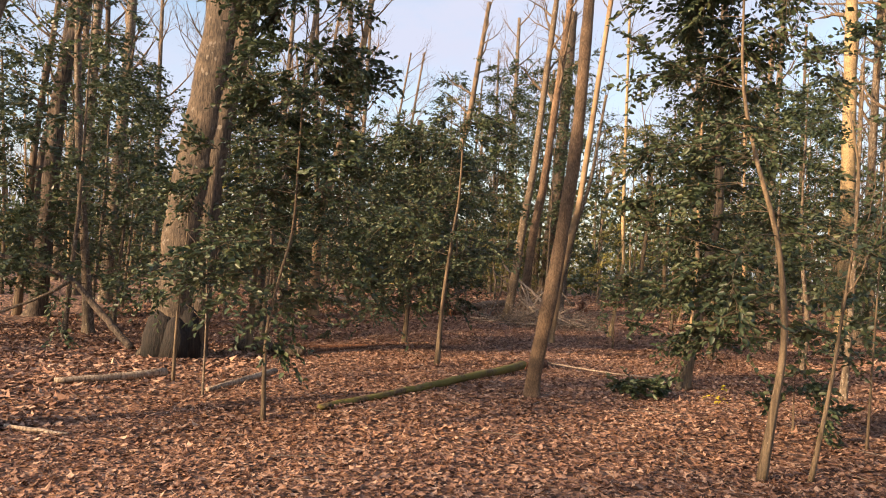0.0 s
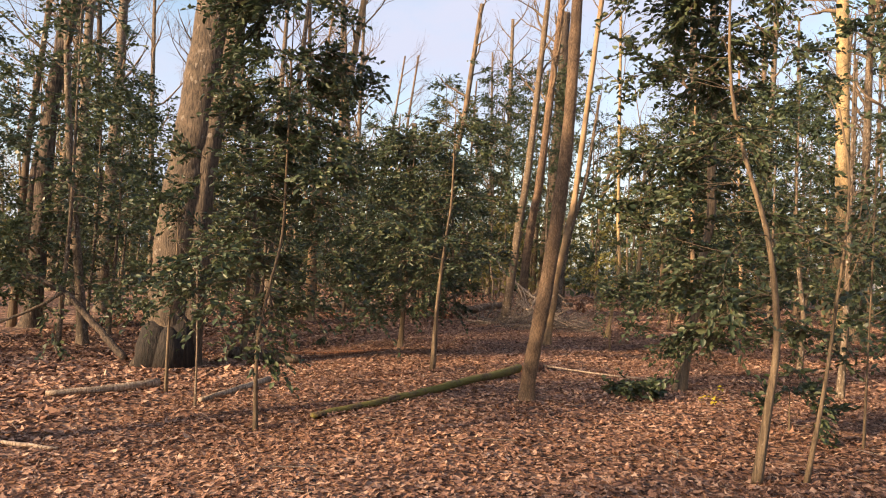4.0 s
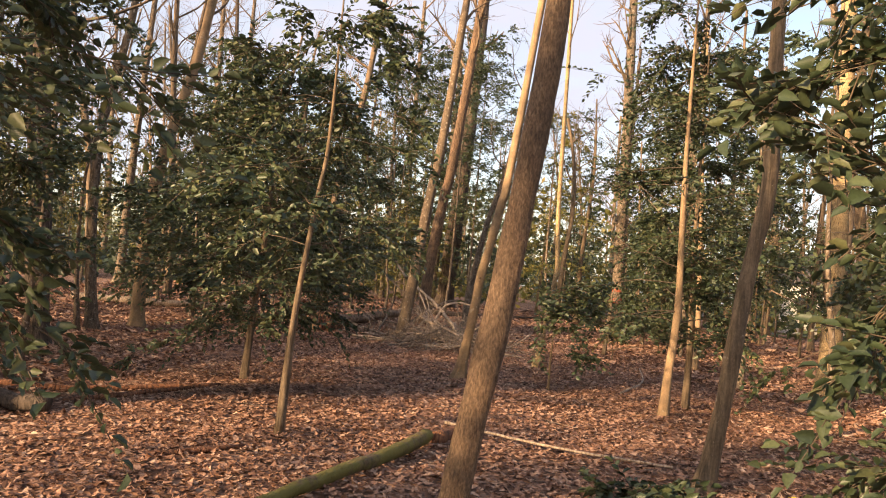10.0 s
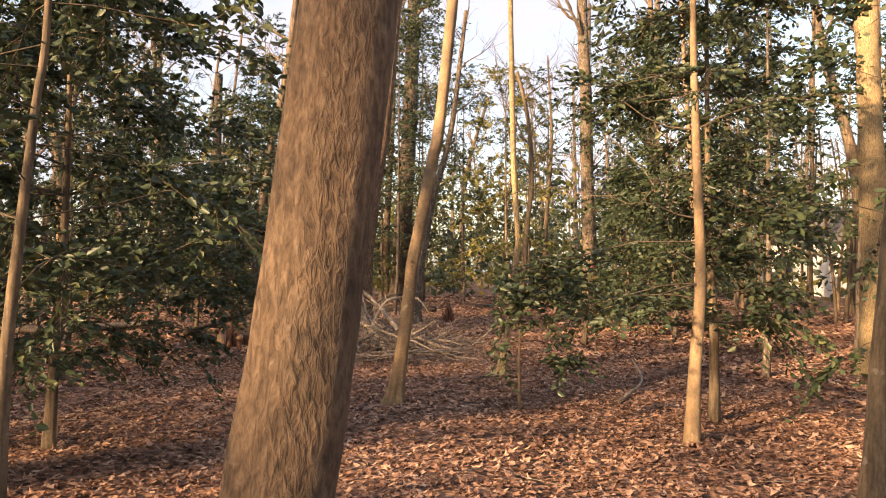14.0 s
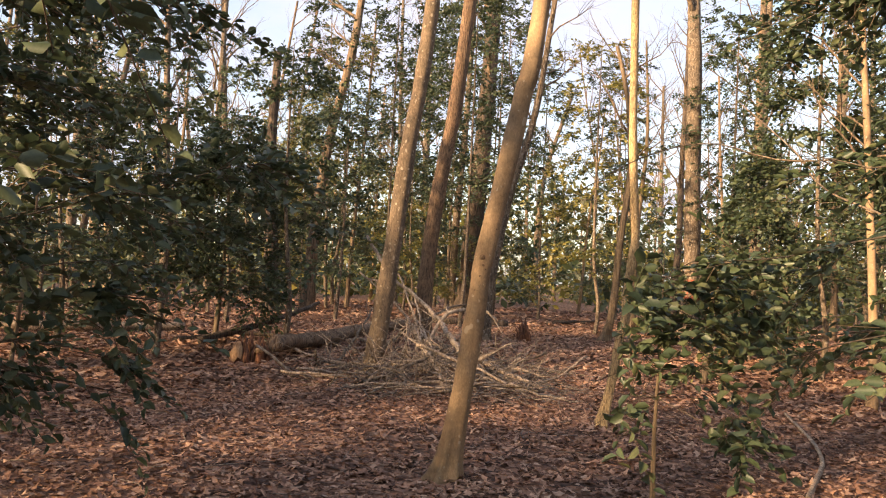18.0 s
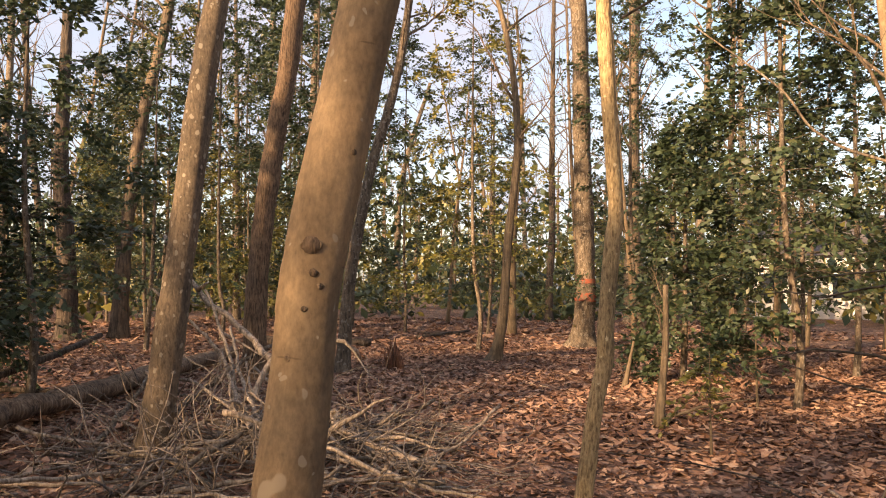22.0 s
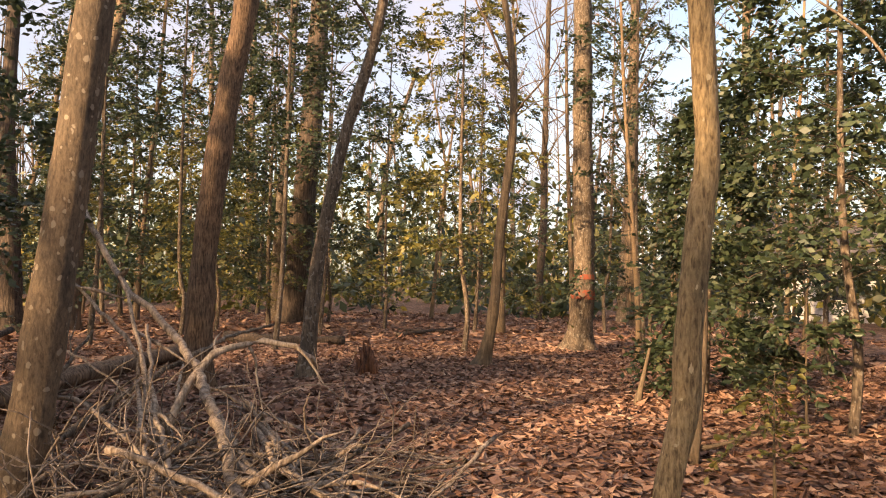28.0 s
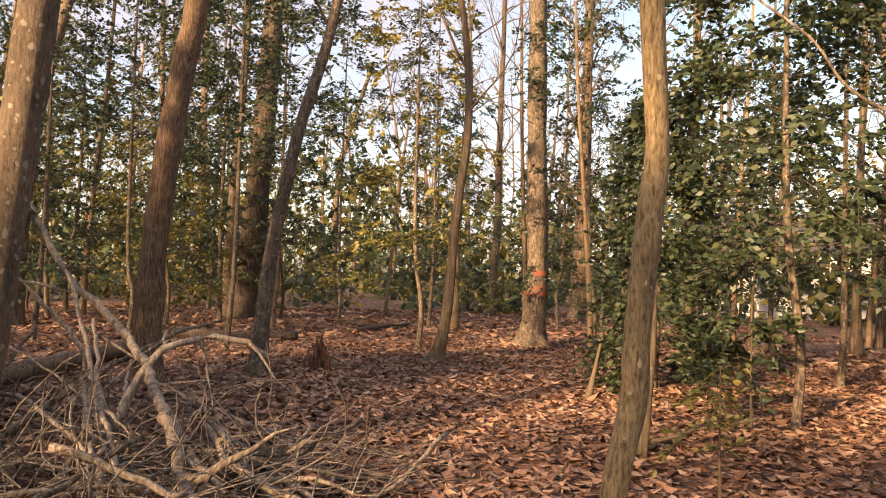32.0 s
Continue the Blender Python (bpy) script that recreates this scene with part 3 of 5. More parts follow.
tree("ridged_tree", 2.61, 25.89, 0.153, [(0.00, 0.00, 1.27), (0.08, -0.04, 2.43), (0.24, -0.10, 3.73), (0.39, -0.17, 4.76)], BARK_RED, "straight reddish-brown tree with furrowed bark", top=12, sides=30, seed=6, taper=0.42)
tree("dark_tree", 4.83, 41.10, 0.392, [(0.14, -0.06, 3.19), (0.29, -0.13, 5.86), (0.43, -0.20, 8.66)], BARK_DARK, "thick dark-barked tree standing beside a paler stem", top=15, sides=20, seed=7, taper=0.4)
tree("slender_tree", 4.23, 41.20, 0.167, [(0.10, -0.04, 4.02), (0.25, -0.11, 6.81)], BARK_GREY, "pale slender tree close against a thick dark trunk", top=12, sides=12, seed=8)
tree("curved_tree", 3.88, 26.96, 0.098, [(0.09, -0.03, 1.51), (0.19, -0.09, 2.23), (0.39, -0.17, 3.33), (0.66, -0.29, 4.33), (0.83, -0.36, 5.22)], BARK_GREY, "slim tree curving to one side, mossy at the foot", top=7.5, sides=16, seed=9)
tree("twisted_tree", 6.69, 28.39, 0.087, [(0.15, -0.07, 1.00), (0.24, -0.11, 2.40), (0.38, -0.17, 3.86), (0.35, -0.15, 4.98), (0.22, -0.10, 5.96), (0.03, -0.01, 6.81)], BARK_PALE, "slim twisted tree with pinkish-brown bark and root feet", top=7.5, sides=14, seed=10, flare=0.9)
tree("slender_tree", 9.68, 36.18, 0.106, [(0.06, 0.00, 3.10), (0.25, -0.11, 6.28), (0.13, 0.00, 9.46)], BARK_PALE, "thin brown stem behind a twisted tree", top=7, sides=10, seed=11)
marked = tree("marked_tree", 9.60, 31.17, 0.220, [(0.06, -0.03, 1.88), (0.00, 0.00, 4.43), (-0.04, 0.01, 7.13), (-0.10, 0.04, 8.55)], BARK_GREY, "straight grey tree with an orange paint mark and flared roots", top=13, sides=24, seed=12, flare=0.9, taper=0.4)
tree("forked_tree", 9.65, 53.50, 0.197, [(0.00, 0.00, 2.90), (0.22, -0.10, 6.94), (1.47, -0.63, 11.55)], BARK_GREY, "slim grey tree bending away near the top", top=11, sides=12, seed=13)
tree("bent_tree", 4.07, 18.82, 0.044, [(0.099, -0.01, 0.50), (0.159, -0.01, 0.92), (0.217, -0.01, 1.17), (0.221, -0.01, 1.33), (0.239, -0.01, 1.54), (0.263, -0.01, 1.79), (0.283, -0.01, 1.95), (0.265, -0.01, 2.25), (0.229, -0.01, 2.80), (0.209, -0.01, 3.40)], BARK_SUN_YELLOW, "thin bent tree, its flaky yellow-brown bark brightened as if sunlit", top=8, sides=28, start=0.72, rough=0.06, seed=14, taper=0.3)
tree("pale_tree", 3.66, 10.71, 0.070, [(0.13, 0.00, 0.77), (0.20, 0.00, 1.39), (0.28, 0.02, 1.94), (0.38, 0.00, 2.59), (0.36, 0.00, 3.39)], BARK_PALE, "smooth pale tree leaning and then straightening", top=8.5, start=0.72, sides=24, rough=0.03, seed=15, taper=0.4)
tree("straight_tree", -3.51, 20.80, 0.130, [(-0.01, 0.00, 1.16), (0.03, -0.01, 2.32), (0.15, -0.02, 3.32), (0.40, -0.06, 4.42), (0.70, -0.10, 5.72)], BARK_SMOOTH, "tall tan tree leaning at the top", top=11, sides=20, seed=16)
tree("straight_tree", -4.03, 19.79, 0.100, [(-0.19, 0.02, 1.68), (-0.24, 0.03, 3.58), (0.00, 0.00, 5.08), (0.14, 0.00, 6.08)], BARK_GREY, "slender dark tree with a thin stem beside it", top=10, sides=14, seed=17)
tree("slender_tree", -4.22, 19.55, 0.040, [(-0.15, 0.00, 1.68), (-0.10, 0.00, 3.28), (0.30, 0.00, 4.68)], BARK_GREY, "thin bare stem beside a slender dark tree", top=6, sides=8, seed=18)
# the sun on this trunk is put into its bark colour, over the whole height
tree("lit_tree", 9.36, 18.15, 0.190, [(0.02, 0.00, 2.01), (-0.03, 0.02, 5.01), (-0.10, 0.03, 8.01)], BARK_SUN_YELLOW, "thick tree with bright bark coloured as if sunlit", top=14, sides=18, seed=19)
old_tree = tree("old_tree", -4.01, 11.70, 0.400, [(0.06, 0.00, 1.03), (0.12, 0.00, 1.93), (0.20, 0.00, 2.78), (0.33, 0.00, 3.83), (0.50, 0.00, 5.23)], BARK_OLD, "thick old double-stemmed tree, black and hollow at the foot", top=13, sides=36, seed=20, flare=0.25, rough=0.045, taper=0.6)
tree("old_tree", -3.66, 11.61, 0.190, [(0.06, 0.00, 0.93), (0.10, 0.00, 1.93), (0.14, 0.00, 2.78), (0.30, 0.00, 4.03), (0.55, 0.00, 5.33)], BARK_OLD, "second stem grown against a thick old tree", top=12, sides=20, seed=21, flare=0.3)
tree("near_leaning_tree", -4.72, 6.21, 0.150, [(0.25, 0.00, 1.40), (0.55, 0.00, 2.70), (0.95, 0.00, 4.10)], BARK_GREY, "thick leaning tree with flaking grey bark", top=9, sides=22, seed=22)
tree("dark_tree", -8.95, 16.87, 0.200, [(0.05, 0.00, 1.63), (0.23, 0.00, 5.33), (0.63, 0.00, 7.33)], BARK_DARK, "dark tree with a broad foot in the shade", top=12, sides=14, seed=23)
tree("slender_tree", -6.36, 13.89, 0.090, [(-0.14, 0.00, 1.13), (-0.44, 0.00, 3.53)], BARK_GREY, "slender dark tree leaning slightly back", top=9, sides=12, seed=24)
tree("far_tree", 17.62, 29.17, 0.200, [(-0.23, 0.12, 2.20), (-0.42, 0.22, 4.90), (-1.10, 0.60, 8.30)], BARK_FAR, "stout tree at the edge of the wood", top=13, sides=14, seed=25)
tree("far_tree", 15.48, 28.92, 0.090, [(0.00, 0.00, 2.19), (0.10, 0.00, 5.09)], BARK_FAR, "slim pale tree at the edge of the wood", top=10, sides=10, seed=26)
tree("far_tree", 15.77, 40.17, 0.240, [(-0.20, 0.10, 2.53), (-0.20, 0.10, 6.03)], BARK_FAR, "stout pale tree behind a marked tree", top=14, sides=12, seed=27)
tree("broken_snag", -1.70, 36.04, 0.250, [(-0.10, 0.00, 2.57), (-0.25, 0.00, 4.57), (-0.20, 0.00, 8.27)], BARK_DARK, "dead broken snag with no crown", top=8.3, sides=14, seed=28, limbs=0)
tree("straight_tree", -0.67, 36.86, 0.200, [(0.10, 0.00, 2.55), (0.40, 0.00, 5.55), (1.00, 0.00, 8.55)], BARK_FAR, "tree leaning beside a broken snag", top=14, sides=12, seed=29)

# saplings
tree("sapling", 3.53, 6.25, 0.017, [(0.15, 0.01, 0.73), (0.24, 0.01, 1.52), (0.30, 0.01, 2.06), (0.31, 0.01, 2.62), (0.21, 0.01, 3.16)], BARK_PALE, "thin bare pale sapling with side twigs", top=3.6, sides=8, limbs=9, start=0.4, reach=0.8, seed=31, group="saplings", category="sapling")
tree("sapling", -2.44, 8.39, 0.013, [(-0.01, 0.00, 0.72), (-0.05, 0.00, 1.59)], BARK_GREY, "thin upright grey-brown sapling", top=2.6, sides=8, limbs=6, start=0.5, reach=0.5, seed=32, group="saplings", category="sapling")
tree("sapling", 6.46, 22.21, 0.042, [(0.07, -0.03, 0.93), (0.08, -0.03, 1.58)], BARK_PALE, "forked sapling with two pale stems", top=2.2, sides=8, limbs=4, start=0.6, reach=0.5, seed=34, group="saplings", category="sapling", low=((0.05, 95, 1.0, 0.02),))
tree("sapling", 7.31, 24.67, 0.030, [(0.13, -0.06, 0.85)], BARK_PALE, "short leaning broken sapling stub", top=0.75, sides=8, limbs=0, seed=35, group="saplings", category="sapling")
tree("sapling", 4.67, 7.55, 0.012, [(0.02, 0.00, 0.81), (0.04, 0.00, 1.61)], BARK_PALE, "thin pale sapling among twigs", top=3.0, sides=8, limbs=7, start=0.4, reach=0.7, seed=37, group="saplings", category="sapling")

# hollies beside the walk
holly("holly_tree", 3.09, 6.17, 0.036, [(0.08, 0.00, 0.51), (0.14, 0.00, 1.04), (0.12, 0.00, 1.49), (0.03, 0.00, 2.06), (-0.19, 0.00, 2.76), (-0.32, 0.01, 3.46)], "slender holly tree leaning over, boughs reaching sideways", top=4.8, branches=46, low=1.1, reach=1.5, seed=41, lean_to=-20, spread=0.9, per_line=17, per_twig=11, size=0.068)
holly("holly_tree", 4.76, 14.32, 0.058, [(0.03, 0.00, 0.67), (0.08, -0.01, 1.47), (0.05, -0.01, 2.55), (0.03, 0.00, 3.65)], "holly tree with tan stem and long low boughs", top=5.8, branches=46, low=1.0, reach=1.7, seed=42, lean_to=5, spread=1.2, per_line=13, per_twig=11, size=0.068, mat=BARK_SMOOTH)
holly("holly_tree", 0.14, 11.77, 0.037, [(0.03, 0.00, 0.97), (0.08, 0.00, 1.60), (0.15, 0.00, 2.29), (0.20, 0.00, 2.79)], "slim holly sapling with wide drooping sprays", top=4.3, branches=28, low=1.4, reach=1.7, seed=43, per_line=15, per_twig=11, size=0.068)
holly("holly_tree", -2.19, 20.18, 0.024, [(0.10, 0.00, 1.08), (0.19, 0.00, 2.05), (0.18, 0.00, 2.85)], "thin holly sapling with dense crown", top=5.0, branches=32, low=1.4, reach=1.7, seed=44, per_line=15, per_twig=11, size=0.075)
holly("holly_tree", -1.50, 7.45, 0.020, [(-0.02, 0, 0.80), (0.08, 0, 1.40), (0.18, 0.01, 1.9), (0.2, 0, 2.6)], "bushy dark holly on a thin crooked stem", top=4.9, branches=58, low=1.2, reach=1.35, seed=45, per_line=17, per_twig=11, size=0.07)
holly("holly_tree", -3.00, 12.40, 0.050, [(0.03, 0, 1.2), (0.1, 0, 2.6)], "dark holly standing beside an old tree", top=4.2, branches=26, low=1.15, reach=1.4, seed=143, per_line=15, per_twig=10, size=0.075)
holly("holly_tree", -0.61, 14.88, 0.050, [(0.05, 0, 1.0), (0.12, 0, 2.4)], "dense dark holly beside the path with low drooping boughs", top=4.4, branches=84, low=0.8, reach=1.95, seed=141, per_line=17, per_twig=11, size=0.072)
holly("holly_tree", -0.85, 24.30, 0.040, [(0.05, 0, 1.0), (0.10, 0, 2.0)], "low dense dark holly behind a broken stump", top=3.2, branches=56, low=0.7, reach=1.45, seed=147, per_line=13, per_twig=11, size=0.075)
holly("holly_tree", 3.12, 1.80, 0.040, [(0.0, 0, 1.0), (-0.05, 0, 2.5)], "young holly at the start of the path", top=4.2, branches=30, low=1.5, reach=1.0, seed=142, per_line=12, per_twig=10, size=0.07)
holly("holly_tree", 5.47, 15.30, 0.050, [(0.00, 0.00, 0.99), (-0.05, 0.00, 2.49)], "tall dense dark holly beside a tan-stemmed holly", top=5.4, branches=38, low=0.8, reach=1.2, seed=46, per_line=15, per_twig=11, size=0.072)
holly("holly_tree", -3.06, 9.15, 0.020, [(0.00, 0.00, 0.83), (0.05, 0.00, 1.63)], "slim young holly with level sprays", top=2.6, branches=14, low=1.25, reach=1.1, seed=54, per_line=12, per_twig=10, size=0.068)
holly("holly_bush", 3.66, 15.98, 0.016, [(0.00, 0.02, 0.59), (0.03, 0.05, 1.19)], "low holly with broad fresh green leaves on thin boughs", top=1.68, branches=34, low=0.62, reach=1.15, seed=47, per_line=9, per_twig=8, size=0.088, twig_len=0.36, category="bush")
holly("holly_bush", 2.80, 9.91, 0.009, [(0.00, 0.02, 0.24)], "low holly seedling with broad leaves on the ground", top=0.45, branches=12, low=0.08, reach=0.5, seed=48, per_line=7, per_twig=7, size=0.085, twig_len=0.24, category="bush")
holly("holly_bush", 3.83, 9.74, 0.008, [(0.00, 0.02, 0.19)], "small yellowing holly seedling", top=0.34, branches=4, low=0.08, reach=0.2, seed=49, per_line=2, per_twig=3, size=0.06, twig_len=0.12, leaf=YELLOW_LEAF, category="bush")
holly("holly_bush", 4.14, 8.07, 0.012, [(0.00, 0.02, 0.34)], "low holly bush under a leaning holly", top=0.7, branches=6, low=0.1, reach=0.6, seed=50, per_line=8, per_twig=8, size=0.085, twig_len=0.3, category="bush")
holly("holly_bush", 3.34, 3.40, 0.010, [(0.00, 0.02, 0.26)], "low holly bush at the edge of the path", top=0.75, branches=12, low=0.1, reach=0.5, seed=51, per_line=8, per_twig=8, size=0.085, twig_len=0.3, category="bush")
holly("holly_bush", 7.96, 22.73, 0.014, [(0.00, 0.02, 0.62)], "low leafy holly under taller hollies", top=1.2, branches=10, low=0.3, reach=0.7, seed=53, per_line=9, per_twig=8, size=0.085, twig_len=0.3, category="bush")
holly("holly_bush", 6.24, 20.92, 0.012, [(0.00, 0.02, 0.59)], "thin yellow-green holly seedling", top=0.9, branches=8, low=0.4, reach=0.35, seed=52, per_line=4, per_twig=6, size=0.06, twig_len=0.2, leaf=HOLLY_YELLOW_SUNLIT, category="bush")


# mid-distance hollies; the yellow-green ones have sunlight put into their leaf colour
def mid_holly(x, y, top, low, reach, seed, sun_tinted=False, branches=54, per_line=12, size=0.09):
    holly("holly_tree", x, y, 0.05, [(0.05, 0, 1.0), (0.1 * (-1) ** seed, 0.05, 2.6)], "holly tree with boughs coloured yellow-green as if sunlit" if sun_tinted else "holly tree with layered dark evergreen boughs",
          top=top, branches=branches, low=low, reach=reach, seed=seed, per_line=per_line, per_twig=10, size=size, shape="diamond", twig_len=0.42, mat=BARK_GREY, leaf=HOLLY_YELLOW_SUNLIT if sun_tinted else HOLLY, sides=8)


mid_holly(-3.52, 15.31, 5.8, 1.2, 1.6, 60, branches=40)
mid_holly(-5.39, 18.92, 6.2, 1.2, 2.0, 61, branches=44)
mid_holly(-6.65, 15.52, 5.2, 1.0, 1.8, 62)
mid_holly(-8.48, 13.27, 4.8, 0.8, 1.8, 63)
mid_holly(-8.26, 19.67, 6.4, 1.0, 2.0, 64)
mid_holly(0.31, 24.01, 4.9, 1.2, 1.5, 65, branches=40)
mid_holly(-1.33, 22.71, 3.9, 0.7, 1.7, 66, branches=60)
mid_holly(-3.01, 23.45, 4.9, 1.0, 2.0, 67, branches=36)
mid_holly(3.71, 30.84, 9.0, 3.0, 2.1, 68, branches=80)
mid_holly(7.01, 30.41, 7.4, 1.3, 1.8, 69, sun_tinted=True)
mid_holly(8.40, 25.05, 3.8, 0.3, 0.85, 70, branches=70, per_line=15)
mid_holly(8.53, 22.82, 6.8, 1.5, 1.35, 71, branches=90, per_line=15)
mid_holly(11.26, 25.04, 7.4, 1.5, 2.0, 72, branches=84, per_line=15)
mid_holly(6.66, 13.86, 5.6, 0.9, 1.6, 73, branches=34)
mid_holly(5.78, 10.44, 5.4, 0.9, 1.6, 74, branches=34)
mid_holly(5.69, 7.67, 5.2, 0.9, 1.4, 75, branches=30)
mid_holly(7.67, 18.09, 6.2, 2.2, 1.4, 76, branches=34, per_line=15)
mid_holly(10.44, 30.27, 8.6, 0.9, 2.0, 77, branches=70)
mid_holly(4.98, 35.40, 11.5, 4.2, 2.4, 126, branches=76, per_line=11, size=0.105)
mid_holly(1.91, 35.07, 11.0, 3.6, 2.3, 127, branches=70, per_line=11, size=0.105)
mid_holly(0.59, 31.57, 6.4, 1.2, 2.0, 78, branches=46)
mid_holly(-1.88, 30.19, 5.0, 1.0, 2.1, 79, branches=40)
mid_holly(2.62, 36.69, 5.0, 0.6, 2.2, 55, sun_tinted=True)
mid_holly(9.17, 36.76, 9.0, 0.9, 2.2, 56, branches=70)
mid_holly(5.87, 41.28, 6.0, 0.9, 2.3, 57, sun_tinted=True)
mid_holly(12.89, 28.34, 9.0, 0.8, 2.1, 58, branches=70)
mid_holly(-4.21, 29.08, 6.2, 1.0, 2.2, 59, branches=46)
mid_holly(-6.20, 12.60, 6.2, 0.9, 1.9, 144, branches=54)
mid_holly(-9.60, 15.60, 6.8, 0.9, 2.0, 145, branches=54)
mid_holly(-7.90, 17.20, 6.4, 0.9, 2.0, 146, branches=54)


# ---------------------------------------------------------------- the wood behind
def rot(x, y, turn, s, tilt=0.0):
    return Matrix.Translation((x, y, float(height(x, y)))) @ Euler((tilt, 0, turn)).to_matrix().to_4x4() @ Matrix.Diagonal((s, s, s, 1))


def wood_copy(ob, m):
    """A copy of a tree at a pose with its own size."""
    c = copy_thing(ob, m)
    c.matrix_basis = m
    return c


far_kinds = []
for k in range(7):
    r0, t0 = (0.09, 0.13, 0.17, 0.11, 0.07, 0.2, 0.06)[k], (12, 14, 16, 13, 9, 16, 7)[k]
    bend = (0.3, -0.2, 0.5, 0.8, -0.4, 0.25, 0.5)[k]
    ob, _, _ = tree("bare_tree", -9.5 - 2.2 * k, 17 + 2.7 * ((k * 5) % 7), r0, [(bend * 0.2, 0.05, 1.5), (bend * 0.6, 0.0, 4.0), (bend * 1.4, 0.1, 7.0)], (BARK_FAR, BARK_GREY, BARK_DARK, BARK_FAR, BARK_SMOOTH, BARK_GREY, BARK_PALE)[k],
                    ("bare grey-brown tree in the wood", "bare grey tree in the wood", "tall dark bare tree in the wood", "bare tree leaning in the wood", "slender bare tan tree in the wood", "stout bare grey tree in the wood", "thin bare sapling in the wood")[k],
                    top=t0, sides=9, rough=0.05, flare=0.35, limbs=(15, 16, 18, 15, 13, 18, 11)[k], start=0.34, reach=(2.4, 2.8, 3.2, 2.6, 1.8, 3.4, 1.4)[k], seed=80 + k, group="wood trees")
    far_kinds.append(ob)
# kind 3 wears the leaf colour that imitates sunlit foliage
holly_kinds = []
for k in range(6):
    holly_kinds.append(holly("holly_tree", -10.5 - 1.9 * k, 9 + 3.1 * ((k * 3) % 6), 0.05, [(0.05, 0, 1.0), (0.12 * (-1) ** k, 0.1, 2.5)],
                             ("dark holly tree in the wood", "tall dark holly in the wood", "broad dark holly in the wood", "holly in the wood coloured yellow-green as if sunlit", "dense dark holly in the wood", "low spreading holly in the wood")[k],
                             top=(6.0, 9.5, 6.4, 8.0, 9.0, 3.6)[k], branches=(46, 64, 50, 54, 62, 36)[k], low=(1.0, 1.4, 0.9, 1.2, 1.0, 0.5)[k], reach=(1.7, 1.9, 2.2, 1.8, 1.9, 1.8)[k], seed=100 + k,
                             per_line=11, per_twig=11, size=0.097, shape="diamond", twig_len=0.42, mat=BARK_GREY, leaf=HOLLY_YELLOW_SUNLIT if k == 3 else HOLLY, sides=7))

fixed = [(o.location.x, o.location.y) for o in scene.objects if o.parent is None and o.type == "EMPTY"]
g2 = np.random.default_rng(23)


def clear(x, y, gap, lane=2.2):
    """Whether a spot is free of other trees, of the walk and of the open floor ahead of it."""
    if min((x - a) ** 2 + (y - b) ** 2 for a, b in fixed) < gap ** 2:
        return False
    if off_lane((x, y))[0] < lane:
        return False
    away = math.degrees(math.atan2(x - 2.91, y - 16.60))
    if (-17 < away < 51 and math.hypot(x - 2.91, y - 16.60) < 20) or (-37 < away < 0 and math.hypot(x - 2.91, y - 16.60) < 15):
        return False
    return True


def spread_copies(kinds, n, inner, outer, gap, sizes, lane, arc=(-42, 69), cx=1.0, cy=5.0, weights=None):
    done = tries = 0
    while done < n and tries < n * 60:
        tries += 1
        a, d = radians(g2.uniform(*arc)), inner + (outer - inner) * g2.random() ** 0.8
        x, y = cx + d * math.sin(a), cy + d * math.cos(a)
        if not clear(x, y, gap, lane):
            continue
        fixed.append((x, y))
        src = kinds[int(g2.choice(len(kinds), p=weights))]
        wood_copy(src, rot(x, y, g2.uniform(0, 6.28), g2.uniform(*sizes), g2.normal(0, 0.03)))
        done += 1


spread_copies(holly_kinds, 15, 13.0, 26.0, 1.8, (0.75, 1.1), 6.0)
spread_copies(far_kinds, 25, 13.0, 29.0, 1.2, (0.75, 1.15), 5.0)
spread_copies(holly_kinds, 24, 23.0, 38.0, 1.8, (0.8, 1.25), 6.0, weights=(0.05, 0.35, 0.05, 0.2, 0.3, 0.05))
spread_copies(holly_kinds, 16, 32.0, 50.0, 1.8, (0.9, 1.5), 6.0)
spread_copies(far_kinds, 56, 26.0, 62.0, 1.2, (0.8, 1.3), 6.0)
# next three: unseen trees added behind the walk, closing it and dappling the sun
spread_copies(far_kinds, 20, 6.0, 28.0, 1.6, (0.8, 1.2), 4.5, arc=(90, 288), cx=1.0, cy=2.0)
spread_copies(holly_kinds, 4, 9.0, 28.0, 1.8, (0.9, 1.3), 4.5, arc=(205, 285), cx=1.0, cy=7.0)
spread_copies(holly_kinds, 3, 6.0, 22.0, 1.8, (0.8, 1.1), 4.5, arc=(95, 190), cx=1.0, cy=2.0)
spread_copies(far_kinds, 14, 27.0, 58.0, 1.2, (1.0, 1.45), 6.0, arc=(-20, 6))


